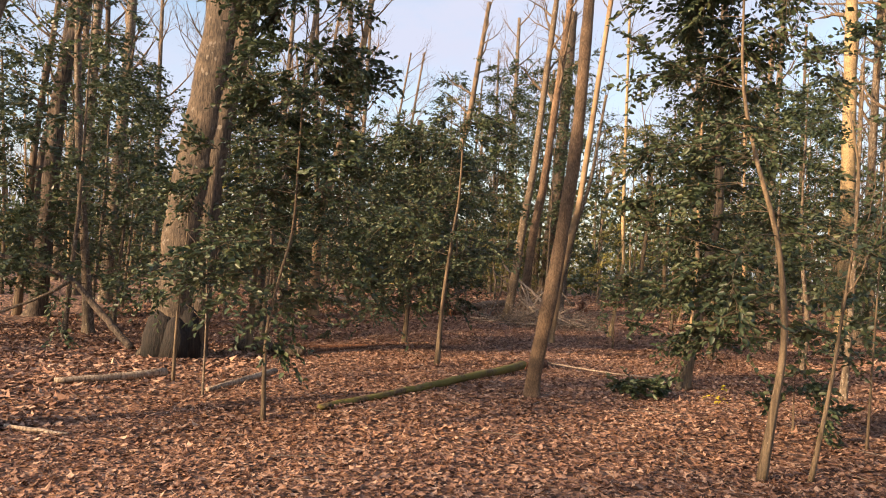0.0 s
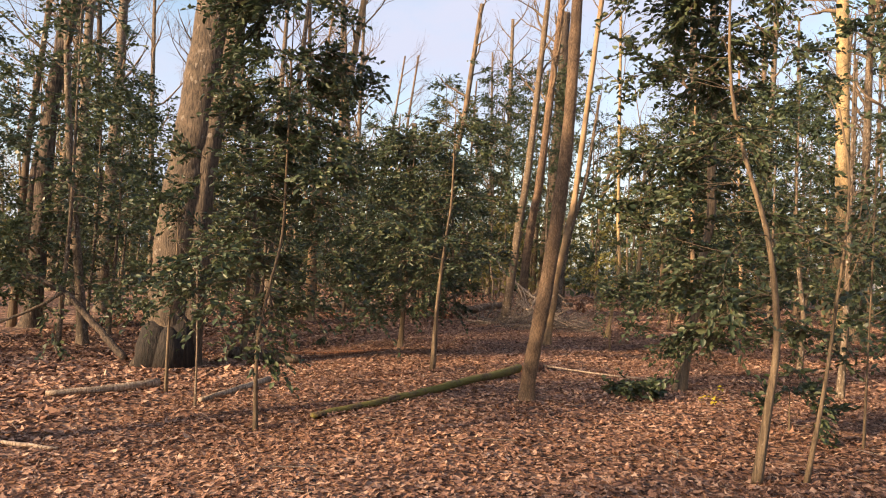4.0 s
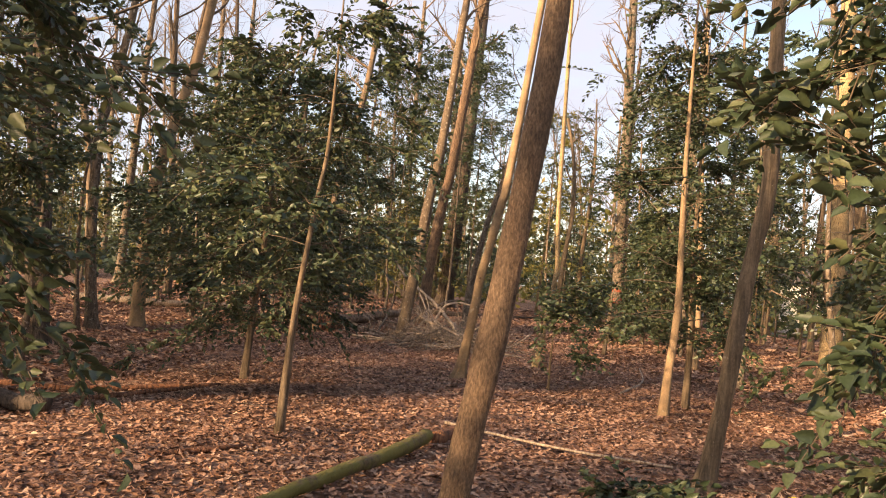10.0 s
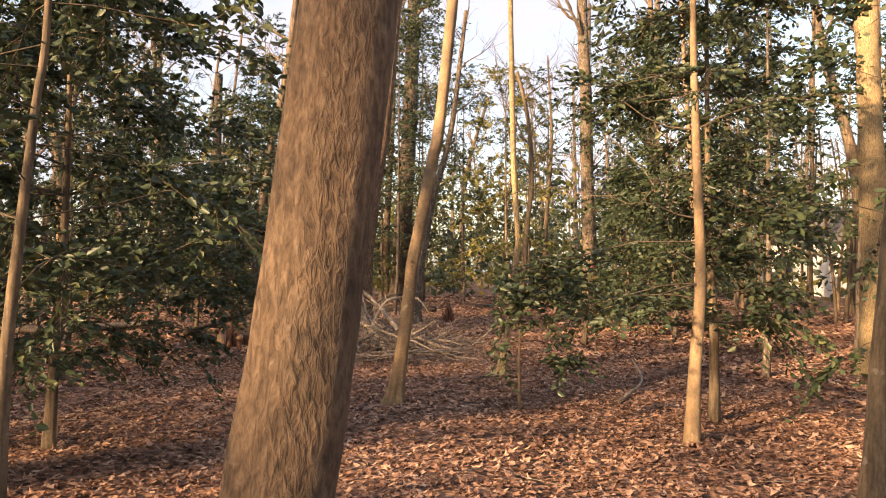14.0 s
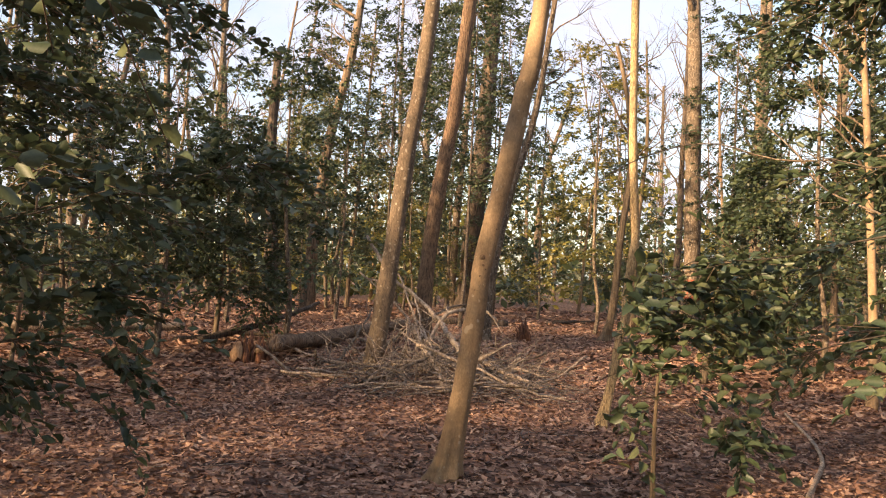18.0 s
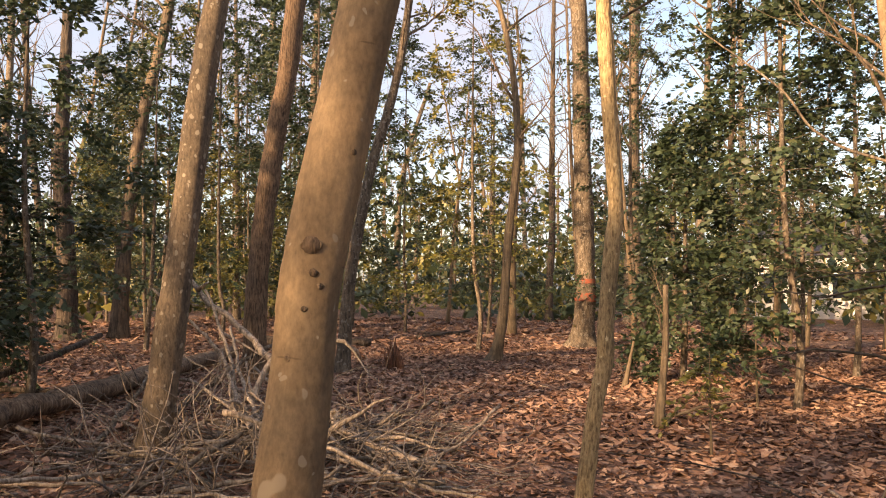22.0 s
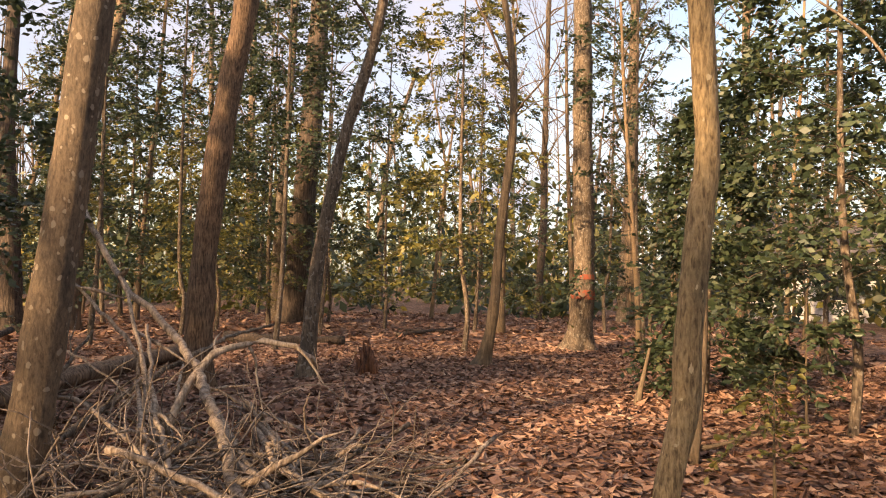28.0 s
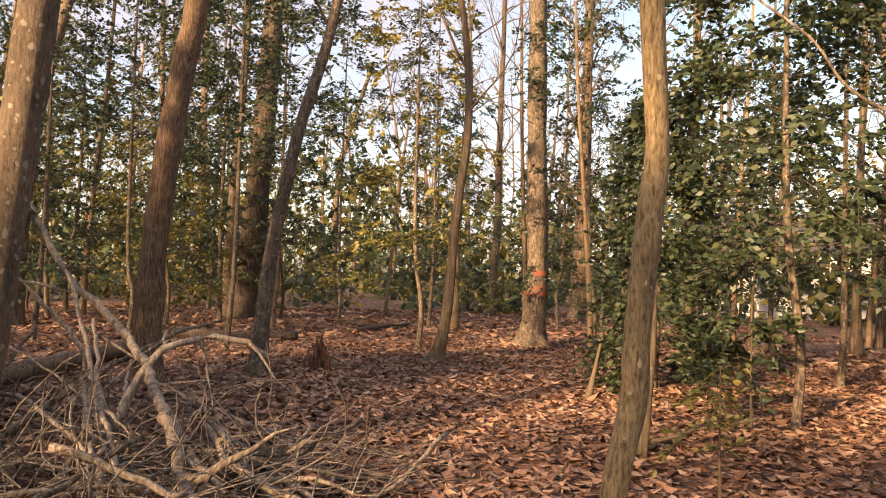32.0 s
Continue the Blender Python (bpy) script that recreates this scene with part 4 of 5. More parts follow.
def far_wood():
    """The depth of the wood: stems and brush too far to tell apart."""
    p, q = Pile(), []
    g = np.random.default_rng(5)
    for _ in range(420):
        a, d = radians(g.uniform(-75, 90)), 55 + 70 * g.random()
        x, y = 1 + d * math.sin(a), 6 + d * math.cos(a)
        h, r = g.uniform(8, 17), g.uniform(0.05, 0.19)
        ln = np.array([(x, y, -0.1), (x + g.normal(0, 0.3), y, h * 0.5), (x + g.normal(0, 0.8), y, h)])
        p.add(*tube(ln, np.array([r, r * 0.75, r * 0.25]), 5, closed=False))
        for _ in range(9):
            s = ln[1] + (ln[2] - ln[1]) * g.random()
            b = branch_line(s, (g.normal(), g.normal(), 1.3), g.uniform(1.5, 4.0), g, -0.1, 0.4, 4)
            p.add(*tube(b, np.array([0.04, 0.03, 0.02, 0.008]), 3, closed=False))
    tagged(new("far_stems", p.mesh("far_stems", BARK_FAR)), "countless bare stems deep in the wood", "woodland", kind="stuff")
    # the second brush is coloured yellow-green to imitate the sunlit glow far off
    for name, mat, n, c, tall, size in (("far_brush", HOLLY, 60000, 1100, 6.5, 0.5), ("far_pale_brush", HOLLY_YELLOW_SUNLIT, 50000, 900, 8.0, 0.5)):
        a, d = np.radians(g.uniform(-75, 90, c)), 40 + 65 * g.random(c)
        cr = g.uniform(0.8, 2.2, c)
        mid = np.stack([1 + d * np.sin(a), 6 + d * np.cos(a), 0.4 + tall * g.random(c) ** 1.6], -1)
        i = g.integers(0, c, n)
        pts = mid[i] + g.normal(0, 0.5, (n, 3)) * cr[i][:, None]
        pts[:, 2] = np.abs(pts[:, 2])
        v, f = leaves(pts, g.normal(0, 1, (n, 3)), size, g, "diamond")
        tagged(new(name, mesh_of(name, v, f, mat)), "dense evergreen brush deep in the wood", "woodland", kind="stuff")


far_wood()


# ---------------------------------------------------------------- fallen wood
def fallen(name, pts, r0, r1, mat, label, sides=14, rough=0.07, seed=1, category="log", ends=None, group="fallen wood"):
    """A log or stick lying on the ground; pts are (x, y, rise of its middle over the ground)."""
    p = np.array([(x, y, float(height(x, y)) + z) for x, y, z in pts])
    o = p[0].copy()
    n = max(6, int(np.linalg.norm(p[-1] - p[0]) * 8))
    line = smooth_line(p - o, n)
    g = np.random.default_rng(seed)
    line[1:-1] += g.normal(0, r0 * 0.10, (n - 2, 3))
    ob = thing(name, *o, label, category, group)
    child("stem", mesh_of("stem", *tube(line, np.linspace(r0, r1, n), sides, rough, seed), mat), ob)
    if ends:
        d = line[0] - line[1]
        d /= np.linalg.norm(d)
        child("cut_end", mesh_of("cut_end", *tube(np.array([line[0] - d * 0.002, line[0] + d * 0.012]), np.array([r0 * 0.93, r0 * 0.9]), sides), ends), ob, "pale cut end grain")
    return ob


fallen("mossy_log", [(-1.01, 7.88, 0.04), (-0.18, 8.79, 0.06), (0.73, 10.23, 0.075), (1.15, 10.97, 0.09), (1.46, 11.62, 0.11)], 0.034, 0.068, MOSSY, "long thin log coated in green moss", seed=2)
fallen("log_piece", [(1.55, 11.71, 0.06), (1.86, 12.22, 0.07)], 0.07, 0.06, ROTTEN, "short rotten log piece behind a leaning tree", seed=3)
fallen("pale_stick", [(1.72, 12.42, 0.09), (2.65, 11.77, 0.08), (3.66, 11.30, 0.06)], 0.016, 0.011, DEADWOOD, "long thin pale fallen stick", sides=8, seed=4, category="stick")
fallen("pale_log", [(-4.30, 8.64, 0.07), (-3.80, 8.96, 0.085), (-3.26, 9.44, 0.09)], 0.034, 0.052, DEADWOOD, "pale barkless fallen branch on the leaves", seed=5)
fallen("pale_log", [(-2.44, 8.56, 0.06), (-2.18, 9.15, 0.075), (-1.99, 10.02, 0.08)], 0.028, 0.042, DEADWOOD, "short pale broken branch", sides=10, seed=6)
fallen("dark_log", [(-3.26, 12.60, 0.13), (-2.68, 12.45, 0.12), (-2.04, 12.26, 0.10)], 0.11, 0.07, BARK_DARK, "dark damp log lying against an old tree", seed=7)
fallen("brown_stick", [(-2.12, 12.88, 0.03), (-1.08, 13.94, 0.04)], 0.035, 0.02, ROTTEN, "brown rotting branch half buried in leaves", sides=9, seed=8, category="stick")
fallen("brown_stick", [(-0.74, 10.65, 0.02), (-0.09, 11.07, 0.035)], 0.03, 0.018, ROTTEN, "brown rotting branch half buried in leaves", sides=9, seed=9, category="stick")
fallen("brown_stick", [(-3.75, 6.70, 0.02), (-3.03, 6.45, 0.03)], 0.028, 0.015, DEADWOOD, "weathered stick lying on leaves", sides=8, seed=10, category="stick")
fallen("brown_stick", [(-3.07, 13.71, 0.04), (-2.22, 13.65, 0.04), (-0.78, 14.20, 0.03)], 0.05, 0.025, ROTTEN, "brown rotting branch half buried in leaves", sides=9, seed=11, category="stick")
fallen("leaning_branch", [(-4.64, 11.66, 0.06), (-5.28, 12.00, 0.55), (-5.96, 12.26, 1.05), (-6.76, 12.38, 1.3), (-7.99, 12.74, 1.45)], 0.06, 0.04, BARK_DARK, "dark dead branch leaning against an old tree", sides=10, seed=12, category="branch")
fallen("leaning_branch", [(-5.96, 12.26, 1.05), (-6.37, 12.10, 0.75), (-7.03, 11.85, 0.45), (-7.73, 11.60, 0.3)], 0.03, 0.015, BARK_GREY, "thin dead branch hanging from a leaning branch", sides=8, seed=13, category="branch")
fallen("fallen_log", [(0.36, 22.50, 0.27), (0.82, 24.26, 0.17), (1.31, 26.10, 0.14), (2.26, 29.41, 0.15)], 0.115, 0.11, LOGWOOD, "brown weathered log torn from a stump behind a brush pile", sides=18, rough=0.08, seed=14)
fallen("fallen_log", [(2.90, 32.65, 0.12), (3.67, 32.08, 0.12), (5.11, 32.22, 0.10)], 0.12, 0.09, BARK_DARK, "dark log lying before a thick tree", seed=15)
fallen("brown_stick", [(6.73, 34.86, 0.05), (7.44, 35.43, 0.08), (8.76, 37.27, 0.08)], 0.06, 0.03, BARK_DARK, "dark fallen branch on open leaves", sides=9, seed=16, category="stick")
fallen("brown_stick", [(7.02, 36.23, 0.05), (8.15, 35.99, 0.06)], 0.05, 0.03, BARK_DARK, "dark fallen branch on open leaves", sides=9, seed=17, category="stick")
fallen("dark_branch", [(-0.99, 23.89, 0.1), (-0.08, 25.02, 0.35), (0.63, 26.29, 0.65)], 0.06, 0.035, BARK_DARK, "dark crooked fallen branch rising from the ground", sides=9, seed=18, category="branch")
fallen("dark_branch", [(-1.52, 24.40, 0.05), (-0.50, 25.06, 0.12), (0.42, 24.98, 0.08)], 0.05, 0.03, BARK_DARK, "dark crooked fallen branch on the ground", sides=9, seed=19, category="branch")
fallen("pale_stick", [(9.59, 22.05, 0.03), (10.60, 21.96, 0.035), (11.93, 22.98, 0.03)], 0.03, 0.02, DEADWOOD, "pale fallen stick on the open floor", sides=8, seed=20, category="stick")
fallen("brown_stick", [(4.96, 16.53, 0.03), (5.80, 17.90, 0.06), (6.49, 19.95, 0.04)], 0.022, 0.012, DEADWOOD, "thin fallen stick on leaves", sides=8, seed=21, category="stick")
fallen("brown_stick", [(4.21, 22.96, 0.02), (4.95, 22.06, 0.03)], 0.012, 0.006, DEADWOOD, "thin fallen twig on leaves", sides=6, seed=22, category="stick")
fallen("brown_stick", [(6.16, 25.12, 0.03), (6.84, 23.75, 0.03)], 0.012, 0.006, DEADWOOD, "thin fallen twig on leaves", sides=6, seed=23, category="stick")
fallen("far_log", [(-6.49, 25.84, 0.12), (-4.05, 25.81, 0.14), (-1.89, 26.56, 0.12)], 0.10, 0.07, DEADWOOD, "pale fallen trunk lying across the far floor", seed=24)


def splinters(ob, x, y, g, n, spread, tall, wide, mat, name="splinter"):
    """Upright torn slivers of wood round a middle."""
    for _ in range(n):
        a, d = g.uniform(0, 6.28), spread * g.random() ** 0.5
        px, py = x + d * math.cos(a), y + d * math.sin(a)
        h, w = tall * g.uniform(0.4, 1.0) * (1.15 - 0.5 * d / spread), wide * g.uniform(0.6, 1.3)
        ln = np.array([(px, py, -0.05), (px + g.normal(0, 0.01), py + g.normal(0, 0.01), h * 0.55), (px + g.normal(0, 0.025), py + g.normal(0, 0.025), h)])
        child(name, mesh_of(name, *tube(ln, np.array([w, w * 0.75, w * 0.12]), 6, 0.15, int(g.integers(1e6))), mat), ob)


g3 = np.random.default_rng(31)
stump = thing("tree_stump", 4.71, 27.23, float(height(4.71, 27.23)), "small torn brown stump with jagged top", "stump")
splinters(stump, 0, 0, g3, 20, 0.14, 0.48, 0.042, ROTTEN)
plate = thing("broken_stump", 0.08, 22.42, float(height(0.08, 22.42)), "torn reddish stump with one pale cut face", "stump")
splinters(plate, 0, 0.05, g3, 18, 0.24, 0.56, 0.06, ROTTEN)
slab = tube(np.array([(-0.20, -0.10, -0.04), (-0.20, -0.11, 0.12), (-0.18, -0.10, 0.24), (-0.16, -0.09, 0.31)]), np.array([0.075, 0.09, 0.07, 0.015]), 10, 0.15, 4)
child("slab", mesh_of("slab", *slab, CUTWOOD), plate, "pale cut wood slab")
slab = tube(np.array([(0.10, -0.12, 0.18), (0.16, -0.2, 0.22)]), np.array([0.05, 0.04]), 10, 0.2, 5)
child("slab", mesh_of("slab", *slab, CUTWOOD), plate, "pale broken wood face")


# the brush pile: large limbs one by one, the fine twigs as one tangle
pile_ob = thing("brush_pile", 2.54, 21.10, float(height(2.54, 21.10)), "sprawling heap of dead grey branches and twigs", "brush pile")
po = np.array(pile_ob.location)


def limb(pts, r0, r1, mat, label=""):
    p = np.array(pts) - po
    n = max(8, int(np.linalg.norm(p[-1] - p[0]) * 10))
    line = smooth_line(p, n)
    line += g3.normal(0, 0.008, line.shape)
    child("limb", mesh_of("limb", *tube(line, np.linspace(r0, r1, n), 9, 0.07, int(g3.integers(1e6))), mat), pile_ob, label)
    for _ in range(3):
        i = int(g3.integers(2, n - 2))
        d = line[i + 1] - line[i - 1]
        d = d / np.linalg.norm(d) + g3.normal(0, 0.55, 3)
        b = branch_line(line[i], d, g3.uniform(0.3, 0.8), g3, 0.1, 0.4, 6)
        b[:, 2] = np.maximum(b[:, 2], 0.02)
        child("side_branch", mesh_of("side_branch", *tube(b, np.linspace(r1 * 0.8, 0.003, 6), 6), mat), pile_ob)


limb([(1.51, 25.04, 2.14), (1.97, 24.30, 1.48), (2.45, 23.43, 1.09), (2.68, 22.82, 0.88), (2.79, 22.27, 0.72), (2.91, 21.70, 0.54), (2.99, 21.06, 0.32), (3.03, 20.55, 0.17)], 0.026, 0.045, DEADWOOD, "long pale leaning limb")
limb([(1.44, 24.71, 1.51), (1.95, 23.97, 1.10), (2.23, 23.51, 0.86), (2.36, 22.95, 0.62), (2.47, 22.25, 0.45), (2.66, 21.69, 0.16)], 0.016, 0.028, DEADWOOD)
limb([(2.53, 22.38, 0.49), (2.69, 22.66, 0.82), (2.90, 22.73, 1.00), (3.21, 22.94, 1.03), (3.49, 22.98, 0.97), (3.61, 23.10, 0.82)], 0.032, 0.018, PALEWOOD, "pale limb arching over like a hook")
limb([(2.16, 21.31, 0.19), (2.37, 21.96, 0.40), (2.53, 22.38, 0.49)], 0.02, 0.022, DEADWOOD)
limb([(3.06, 23.17, 0.57), (3.31, 22.07, 0.33), (3.48, 21.37, 0.22), (3.71, 20.79, 0.16)], 0.016, 0.032, DEADWOOD)
limb([(1.58, 21.47, 0.19), (2.09, 22.51, 0.60), (2.83, 23.76, 0.96), (3.36, 24.86, 1.06)], 0.03, 0.012, BARK_GREY)
limb([(2.01, 20.53, 0.19), (2.75, 20.56, 0.25), (3.50, 20.44, 0.19), (4.14, 20.30, 0.15)], 0.02, 0.008, DEADWOOD)
limb([(2.33, 21.05, 0.63), (2.97, 20.76, 0.43), (3.61, 20.32, 0.21), (4.15, 20.01, 0.14)], 0.022, 0.01, DEADWOOD)
limb([(1.03, 20.59, 0.13), (1.46, 20.46, 0.15), (2.22, 20.80, 0.38), (2.75, 21.45, 0.59)], 0.035, 0.014, BARK_GREY)
limb([(1.24, 22.31, 0.18), (1.54, 23.48, 0.61), (1.73, 24.48, 1.01)], 0.028, 0.012, BARK_GREY)
limb([(1.68, 21.95, 0.84), (2.11, 21.75, 0.74), (2.64, 21.27, 0.39), (2.97, 20.61, 0.16)], 0.016, 0.008, DEADWOOD)
limb([(3.06, 21.97, 0.40), (3.59, 21.65, 0.34), (4.22, 21.64, 0.22), (4.64, 21.86, 0.17)], 0.014, 0.006, DEADWOOD)
limb([(2.60, 24.81, 0.57), (2.86, 23.25, 0.44), (3.04, 22.10, 0.33), (3.17, 21.18, 0.26)], 0.016, 0.026, DEADWOOD)
limb([(3.09, 23.80, 0.44), (3.29, 22.72, 0.35), (3.50, 21.91, 0.28), (3.68, 21.21, 0.24)], 0.014, 0.022, DEADWOOD)
limb([(2.48, 25.57, 0.66), (2.53, 23.36, 0.52), (2.56, 22.13, 0.38), (2.50, 21.35, 0.27)], 0.012, 0.018, PALEWOOD)
limb([(2.77, 24.24, 0.38), (3.25, 23.73, 0.35), (3.76, 22.78, 0.28), (4.31, 22.46, 0.24), (4.66, 22.29, 0.22)], 0.016, 0.006, TWIG)
limb([(3.34, 22.22, 0.29), (3.89, 22.49, 0.27), (4.35, 22.26, 0.24), (4.57, 21.87, 0.22)], 0.01, 0.005, TWIG)
limb([(1.46, 24.97, 0.35), (1.97, 23.93, 0.35), (2.52, 22.96, 0.33), (2.93, 21.63, 0.27)], 0.012, 0.008, BARK_GREY)
limb([(3.10, 22.64, 0.33), (3.31, 21.79, 0.28), (3.57, 21.32, 0.25)], 0.01, 0.014, DEADWOOD)
limb([(2.33, 22.89, 1.17), (2.42, 22.39, 0.82), (2.54, 21.79, 0.56), (2.66, 21.31, 0.27)], 0.012, 0.02, DEADWOOD)
limb([(2.08, 23.39, 1.50), (2.29, 22.89, 1.01), (2.39, 22.39, 0.67), (2.36, 22.23, 0.33)], 0.014, 0.02, DEADWOOD)
limb([(1.69, 23.19, 0.98), (1.96, 22.99, 0.84), (2.33, 22.49, 0.66), (2.71, 22.38, 0.32)], 0.01, 0.006, DEADWOOD)
for _ in range(46):
    a, d = g3.uniform(0, 6.28), g3.random() ** 0.5
    x0, y0 = 2.54 + 1.5 * d * math.cos(a), 21.40 + 1.4 * d * math.sin(a)
    w, l = g3.uniform(0, 6.28), g3.uniform(0.5, 1.1)
    z0, z1 = 0.08 + 0.5 * (1 - d) * g3.random(), 0.07 + 0.35 * g3.random() ** 2
    dx, dy = l * math.cos(w), 0.6 * l * math.sin(w)
    r0 = g3.uniform(0.009, 0.02)
    up = po[2]
    limb([(x0 - dx, y0 - dy, up + z1), (x0 - dx * 0.3 + g3.normal(0, 0.1), y0 - dy * 0.3, up + z0), (x0 + dx * 0.4, y0 + dy * 0.4 + g3.normal(0, 0.1), up + z0 * 0.8), (x0 + dx, y0 + dy, up + 0.03)], r0, r0 * 0.4, DEADWOOD if g3.random() < 0.6 else BARK_GREY)
limb([(3.11, 22.13, 0.52), (3.25, 21.58, 0.39), (3.54, 21.12, 0.29), (3.97, 20.93, 0.16)], 0.02, 0.03, DEADWOOD)
limb([(2.31, 22.56, 0.80), (2.42, 21.83, 0.60), (2.56, 21.11, 0.40), (2.65, 20.39, 0.17)], 0.014, 0.024, DEADWOOD)
for _ in range(20):
    x0, y0 = g3.uniform(1.15, 2.5), g3.uniform(21.15, 23.13)
    b = branch_line((x0 - po[0], y0 - po[1], 0.05), (g3.normal(0, 0.6), g3.normal(-0.2, 0.4), 1.0), g3.uniform(0.7, 1.4), g3, 0.25, 0.55, 9)
    b[:, 2] = np.maximum(b[:, 2], 0.02)
    r0 = g3.uniform(0.006, 0.013)
    child("limb", mesh_of("limb", *tube(b, np.linspace(r0, 0.003, 9), 6, 0.05, int(g3.integers(1e6))), DEADWOOD if g3.random() < 0.7 else BARK_GREY), pile_ob)
tw = Pile()
for _ in range(460):
    a = g3.uniform(0, 6.28)
    d = g3.random() ** 0.6
    cx_, cy_ = 2.59 + 1.75 * d * math.cos(a), 21.27 + 1.5 * d * math.sin(a)
    hgt = max(0.0, 0.34 * (1 - d) + 0.03) * g3.random()
    way = (g3.normal(0.3, 0.9), g3.normal(-0.3, 0.9), g3.normal(0.08, 0.25))
    b = branch_line((cx_ - po[0], cy_ - po[1], hgt + 0.04), way, g3.uniform(0.35, 1.2), g3, 0.05, 0.6, 7)
    b[:, 2] = np.maximum(b[:, 2], 0.012)
    r = g3.uniform(0.003, 0.009)
    tw.add(*tube(b, np.linspace(r, r * 0.35, 7), 4, closed=False))
tagged(child("twig_tangle", tw.mesh("twig_tangle", TWIG), pile_ob, "tangle of fine grey twigs"), kind="stuff")

# unseen hollies added behind the start of the walk, to shade the ground ahead
for x, y, k, s in ((-2.9, 0.6, 4, 0.72), (-3.4, -2.0, 2, 0.95), (-6.0, -0.5, 0, 1.0)):
    wood_copy(holly_kinds[k], rot(x, y, 0.7 * k, s))

# thin bare stems among the hollies to the east
for k in range(22):
    a, d = radians(g2.uniform(27, 58)), g2.uniform(12.0, 26.0)
    x, y = 2.91 + d * math.sin(a), 16.60 + d * math.cos(a)
    if min((x - p) ** 2 + (y - q) ** 2 for p, q in fixed) > 0.35:
        fixed.append((x, y))
        wood_copy(far_kinds[(6, 4, 6)[k % 3]], rot(x, y, g2.uniform(0, 6.28), g2.uniform(0.45, 0.95), g2.normal(0, 0.06)))

# a leafy holly twig hanging over the start of the walk
spray = thing("hanging_branch", 3.05, 1.78, 2.45, "leafy holly twig hanging down over the path", "branch", "fallen wood")
sl = smooth_line([(0, 0, 0), (-0.4, -0.18, 0.02), (-0.9, -0.42, -0.06), (-1.42, -0.62, -0.28)], 12)
child("stem", mesh_of("stem", *tube(sl, np.linspace(0.006, 0.0025, 12), 6, 0.05, 3), BOUGH), spray)
for i in (3, 5, 6, 7, 8, 9, 10, 11):
    way = np.array([(-0.6 + 0.2 * (i % 3), (-1) ** i * 0.8, -0.5)])
    child("leaf", mesh_of("leaf", *leaves(sl[i:i + 1], way, 0.075, g3), HOLLY), spray)

# a thin bare branch hanging across from the hollies, and one higher up
fallen("hanging_branch", [(5.31, 15.61, 2.35), (4.54, 16.07, 2.33), (4.05, 16.24, 2.42), (3.64, 16.37, 2.33), (3.25, 16.52, 2.1)], 0.007, 0.003, BARK_GREY, "thin bare branch reaching out from a holly", sides=6, seed=25, category="branch")
fallen("hanging_branch", [(8.57, 17.72, 1.6), (7.60, 20.71, 2.57), (7.19, 21.30, 3.27), (6.73, 21.92, 3.97)], 0.016, 0.008, BARK_GREY, "thin bare branch leaning out between hollies", sides=6, seed=26, category="branch")

# the black hollow foot of the old tree
o_ob, o_line, o_rad = old_tree
for a0, hh, rr in ((195, 0.70, 0.22), (158, 0.62, 0.25), (122, 0.85, 0.22)):
    a0 = radians(a0)
    px, py = 0.33 * math.sin(a0), 0.33 * math.cos(a0)
    v, f = tube(np.array([(px, py, -0.05), (px, py, hh * 0.5), (px * 0.9, py * 0.9, hh * 0.85), (px * 0.7, py * 0.7, hh * 1.1)]), np.array([rr * 1.25, rr * 1.1, rr * 0.9, rr * 0.3]), 14, 0.12, int(hh * 100))
    child("rotten_foot", mesh_of("rotten_foot", v, f, CHAR), o_ob, "black rotten hollow wood")

# raised scars and small knots on the smooth tree
s_ob, s_line, s_rad = smooth
for zz_, az_, w_, h_ in ((1.60, 195, 0.022, 0.011), (1.36, 215, 0.006, 0.007), (1.80, 150, 0.007, 0.004), (1.52, 165, 0.008, 0.0025), (1.55, 182, 0.010, 0.002), (1.47, 190, 0.007, 0.002)):
    i = int(np.argmin(np.abs(s_line[:, 2] - zz_)))
    out_ = np.array((math.sin(radians(az_)), math.cos(radians(az_)), 0.0))
    side_ = np.array((out_[1], -out_[0], 0.0))
    q = np.linspace(0, 2 * np.pi, 15)
    ring = s_line[i] + out_ * s_rad[i] * 0.97 + np.cos(q)[:, None] * side_ * w_ + np.sin(q)[:, None] * np.array((0, 0, h_))
    child("scar", mesh_of("scar", *tube(ring, np.full(15, 0.0026), 6, 0.15, int(zz_ * 100), closed=False), BARK_SMOOTH), s_ob, "raised ring of healed bark")
    hole = np.array([s_line[i] + out_ * s_rad[i] * 0.8, s_line[i] + out_ * (s_rad[i] + 0.001)])
    child("knot", mesh_of("knot", *tube(hole, np.array([w_, w_ * 0.9]), 10), BARK_RIDGED), s_ob, "dark knot hole")

# single dead leaves on top of the litter, along the walk
leaf_meshes = []
for k in range(6):
    q = lobed_leaf(1, g3)[0] * 0.04
    f = np.array([[i, i + 1, (i + 2) % 8, 8] for i in (0, 2, 4, 6)])
    leaf_meshes.append(mesh_of("leaf", q, f, LITTER, smooth=False))
for k in range(290):
    y = g3.uniform(5.0, 21.5)
    x = float(np.interp(y, LANE[:, 1], LANE[:, 0])) + g3.normal(0, 1.1)
    ob = child("leaf", leaf_meshes[k % 6], ground)
    ob.location = (x, y, float(height(x, y)) + 0.045)
    ob.rotation_euler = (g3.normal(0, 0.2), g3.normal(0, 0.2), g3.uniform(0, 6.28))

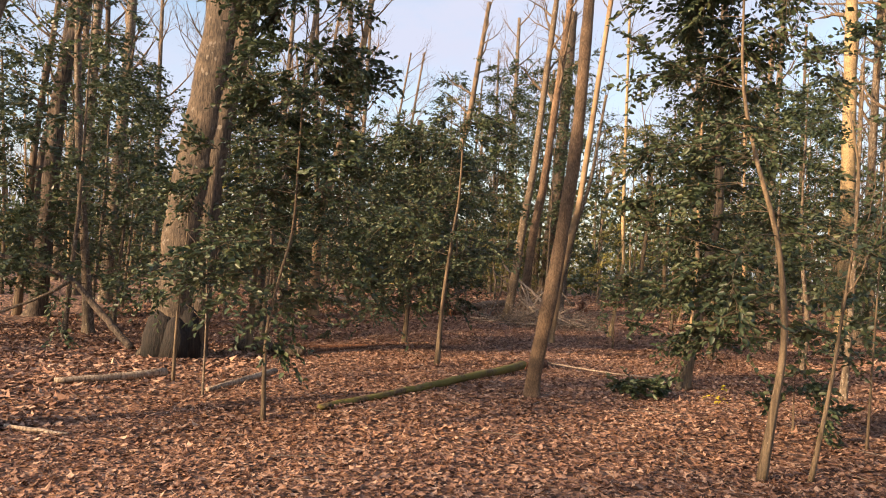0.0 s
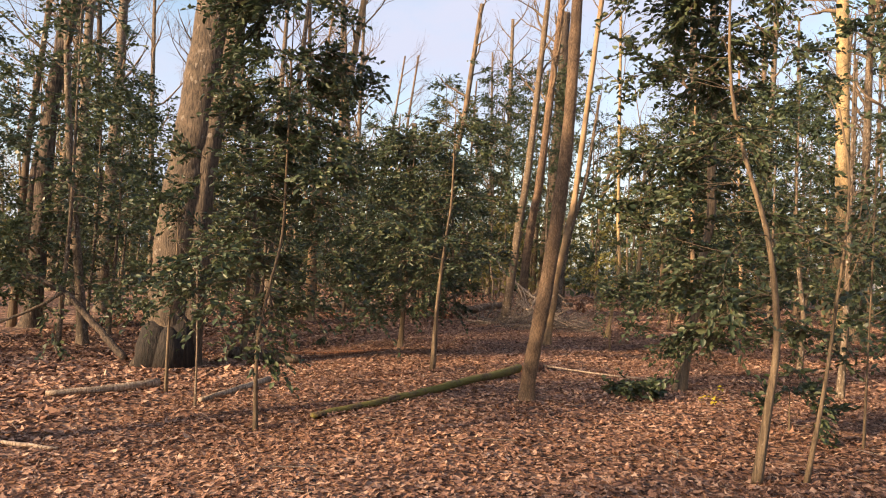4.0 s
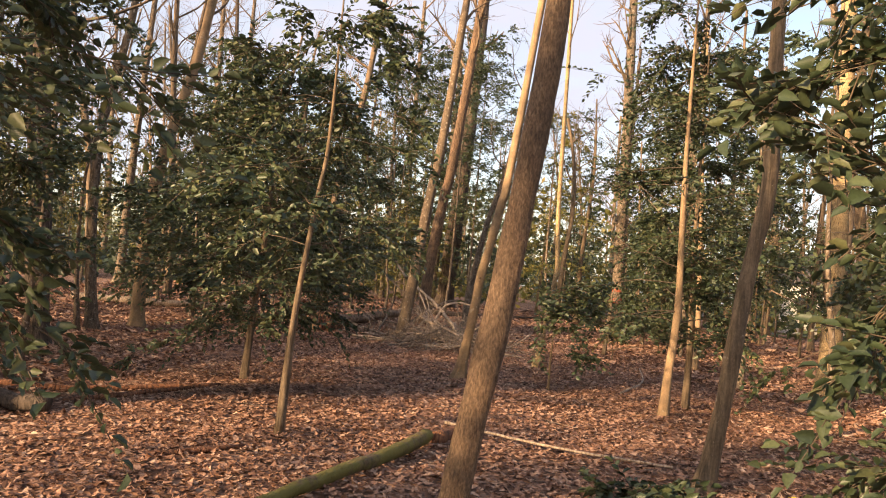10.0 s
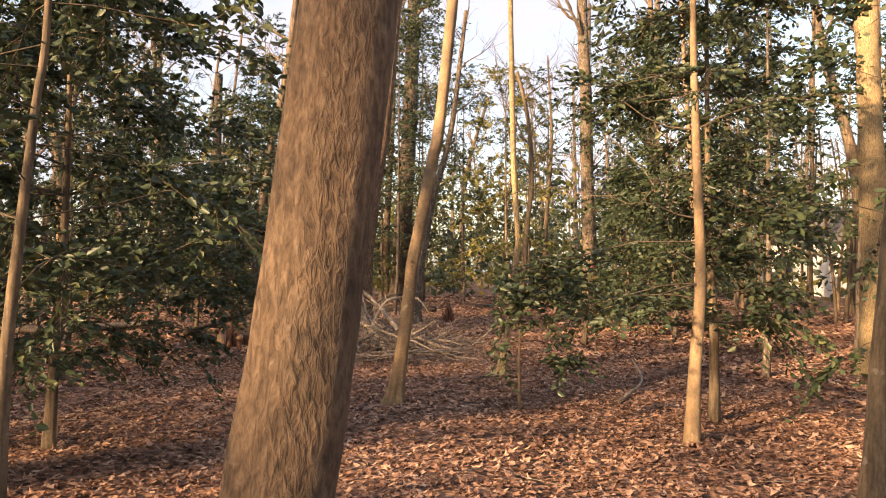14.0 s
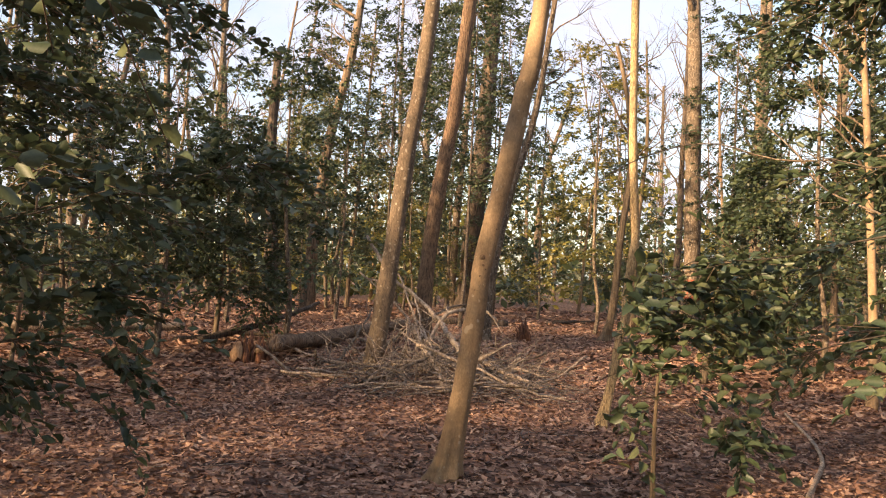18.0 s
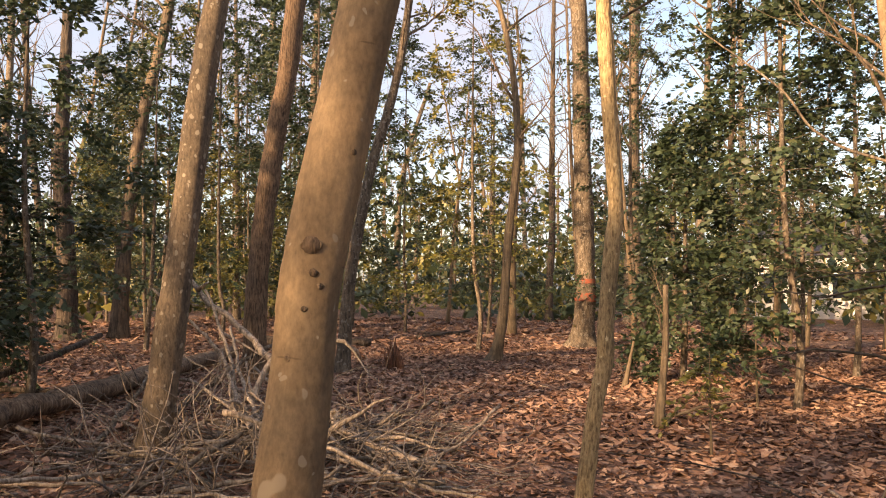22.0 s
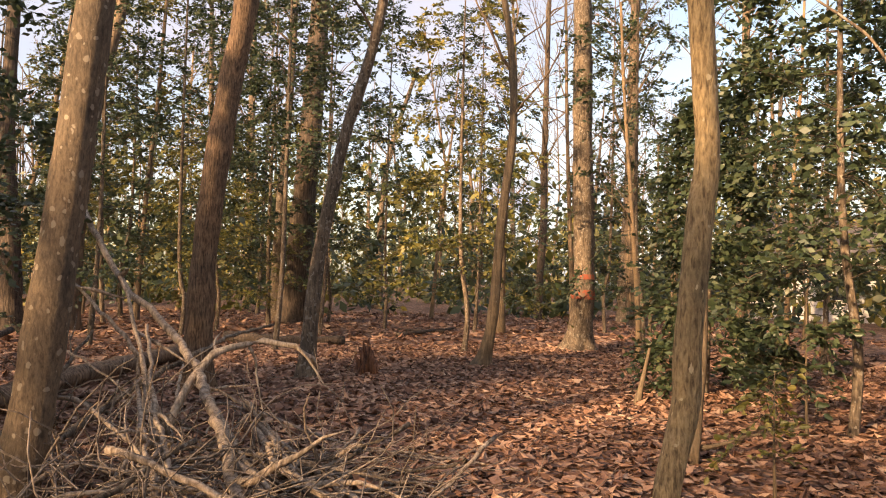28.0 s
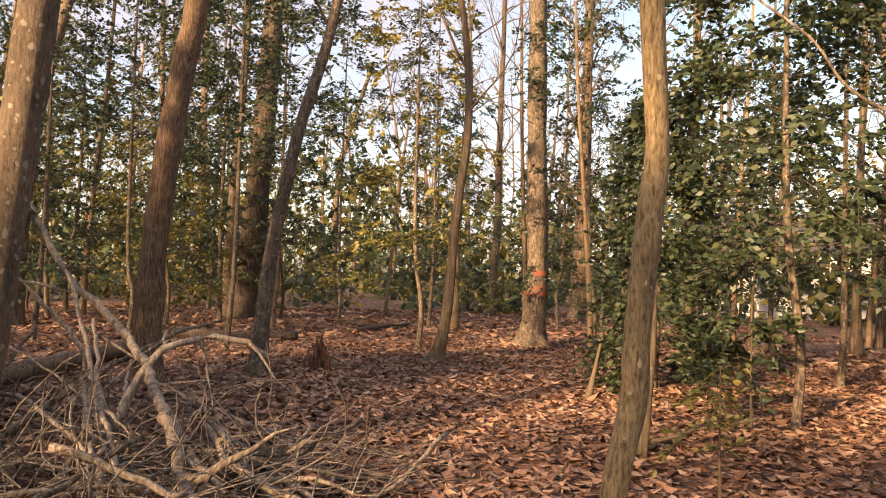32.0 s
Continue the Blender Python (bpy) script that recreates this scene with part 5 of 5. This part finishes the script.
# thin twigs lying about the floor
tw = Pile()
for _ in range(420):
    x, y = g3.uniform(-5, 9), g3.uniform(2.5, 28)
    b = branch_line((x, y, float(height(x, y)) + 0.03), (g3.normal(), g3.normal(), 0), g3.uniform(0.15, 0.7), g3, 0, 0.3, 4)
    b[:, 2] = height(b[:, 0], b[:, 1]) + 0.035
    tw.add(*tube(b, np.linspace(0.005, 0.002, 4), 4, closed=False))
tagged(new("fallen_twigs", tw.mesh("fallen_twigs", TWIG)), "small fallen twigs strewn over the leaves", "twigs", kind="stuff")

# orange paint mark round the marked tree
m_ob, m_line, m_rad = marked
PAINT, pn, pb2 = material("orange_paint", 0.85)
worn = noise_of(pn, coords(pn, (1, 1, 0.6)), 16.0, 5.0, 0.7)
pn.links.new(ramp(pn, worn, [(0.42, (0.15, 0.112, 0.078)), (0.52, (0.30, 0.075, 0.04)), (0.75, (0.38, 0.10, 0.05))]), pb2.inputs["Base Color"])
bump(pn, pb2, worn, 0.6, 0.008)
for lo, hi in ((1.02, 1.16), (1.42, 1.54)):
    sel = [i for i in range(len(m_line)) if lo - 0.06 <= m_line[i][2] <= hi + 0.06]
    ln = m_line[sel]
    child("paint_band", mesh_of("paint_band", *tube(ln, m_rad[sel] * 1.03 + 0.004, 24, 0.06, 12, closed=False), PAINT), m_ob, "orange painted ring")


# ---------------------------------------------------------------- the house beyond the trees
def box(sx, sy, sz, cx=0.0, cy=0.0, cz=0.0):
    bm = bmesh.new()
    bmesh.ops.create_cube(bm, size=1.0)
    bmesh.ops.scale(bm, vec=(sx, sy, sz), verts=bm.verts)
    bmesh.ops.translate(bm, vec=(cx, cy, cz), verts=bm.verts)
    return bm


def part(name, bm, mat, parent, label=""):
    me = bpy.data.meshes.new(name)
    bm.to_mesh(me)
    bm.free()
    me.materials.append(mat)
    return child(name, me, parent, label)


SIDING = plain("white_siding", (0.78, 0.74, 0.70), 0.6, 0.06, 3.0)
SHINGLE = plain("roof_shingle", (0.12, 0.10, 0.095), 0.9, 0.3, 20.0)
FRAME = plain("window_paint", (0.75, 0.73, 0.70), 0.5, 0.05)
PANE, pnt, pb = material("window_pane", 0.06)
pb.inputs["Base Color"].default_value = (0.03, 0.035, 0.045, 1)
house = thing("house", 28.45, 45.69, float(height(28.45, 45.69)), "white-sided house seen through the trees at the wood's edge", "house")
house.rotation_euler = (0, 0, radians(-50))
part("wall", box(9, 7, 3.0, 0, 3.5, 1.45), SIDING, house)
bm = bmesh.new()
vs = [bm.verts.new(c) for c in ((-4.9, -0.4, 2.9), (4.9, -0.4, 2.9), (4.9, 7.4, 2.9), (-4.9, 7.4, 2.9), (-4.9, 3.5, 4.9), (4.9, 3.5, 4.9))]
for idx in ((0, 1, 5, 4), (2, 3, 4, 5), (0, 4, 3), (1, 2, 5), (0, 3, 2, 1)):
    bm.faces.new([vs[i] for i in idx])
part("roof", bm, SHINGLE, house)
for wx in (-3.0, 0.2, 3.0):
    fr = part("window", box(1.1, 0.10, 1.3, wx, -0.05, 1.5), FRAME, house)
    part("pane", box(0.9, 0.04, 1.1, wx, -0.11, 1.5), PANE, fr)
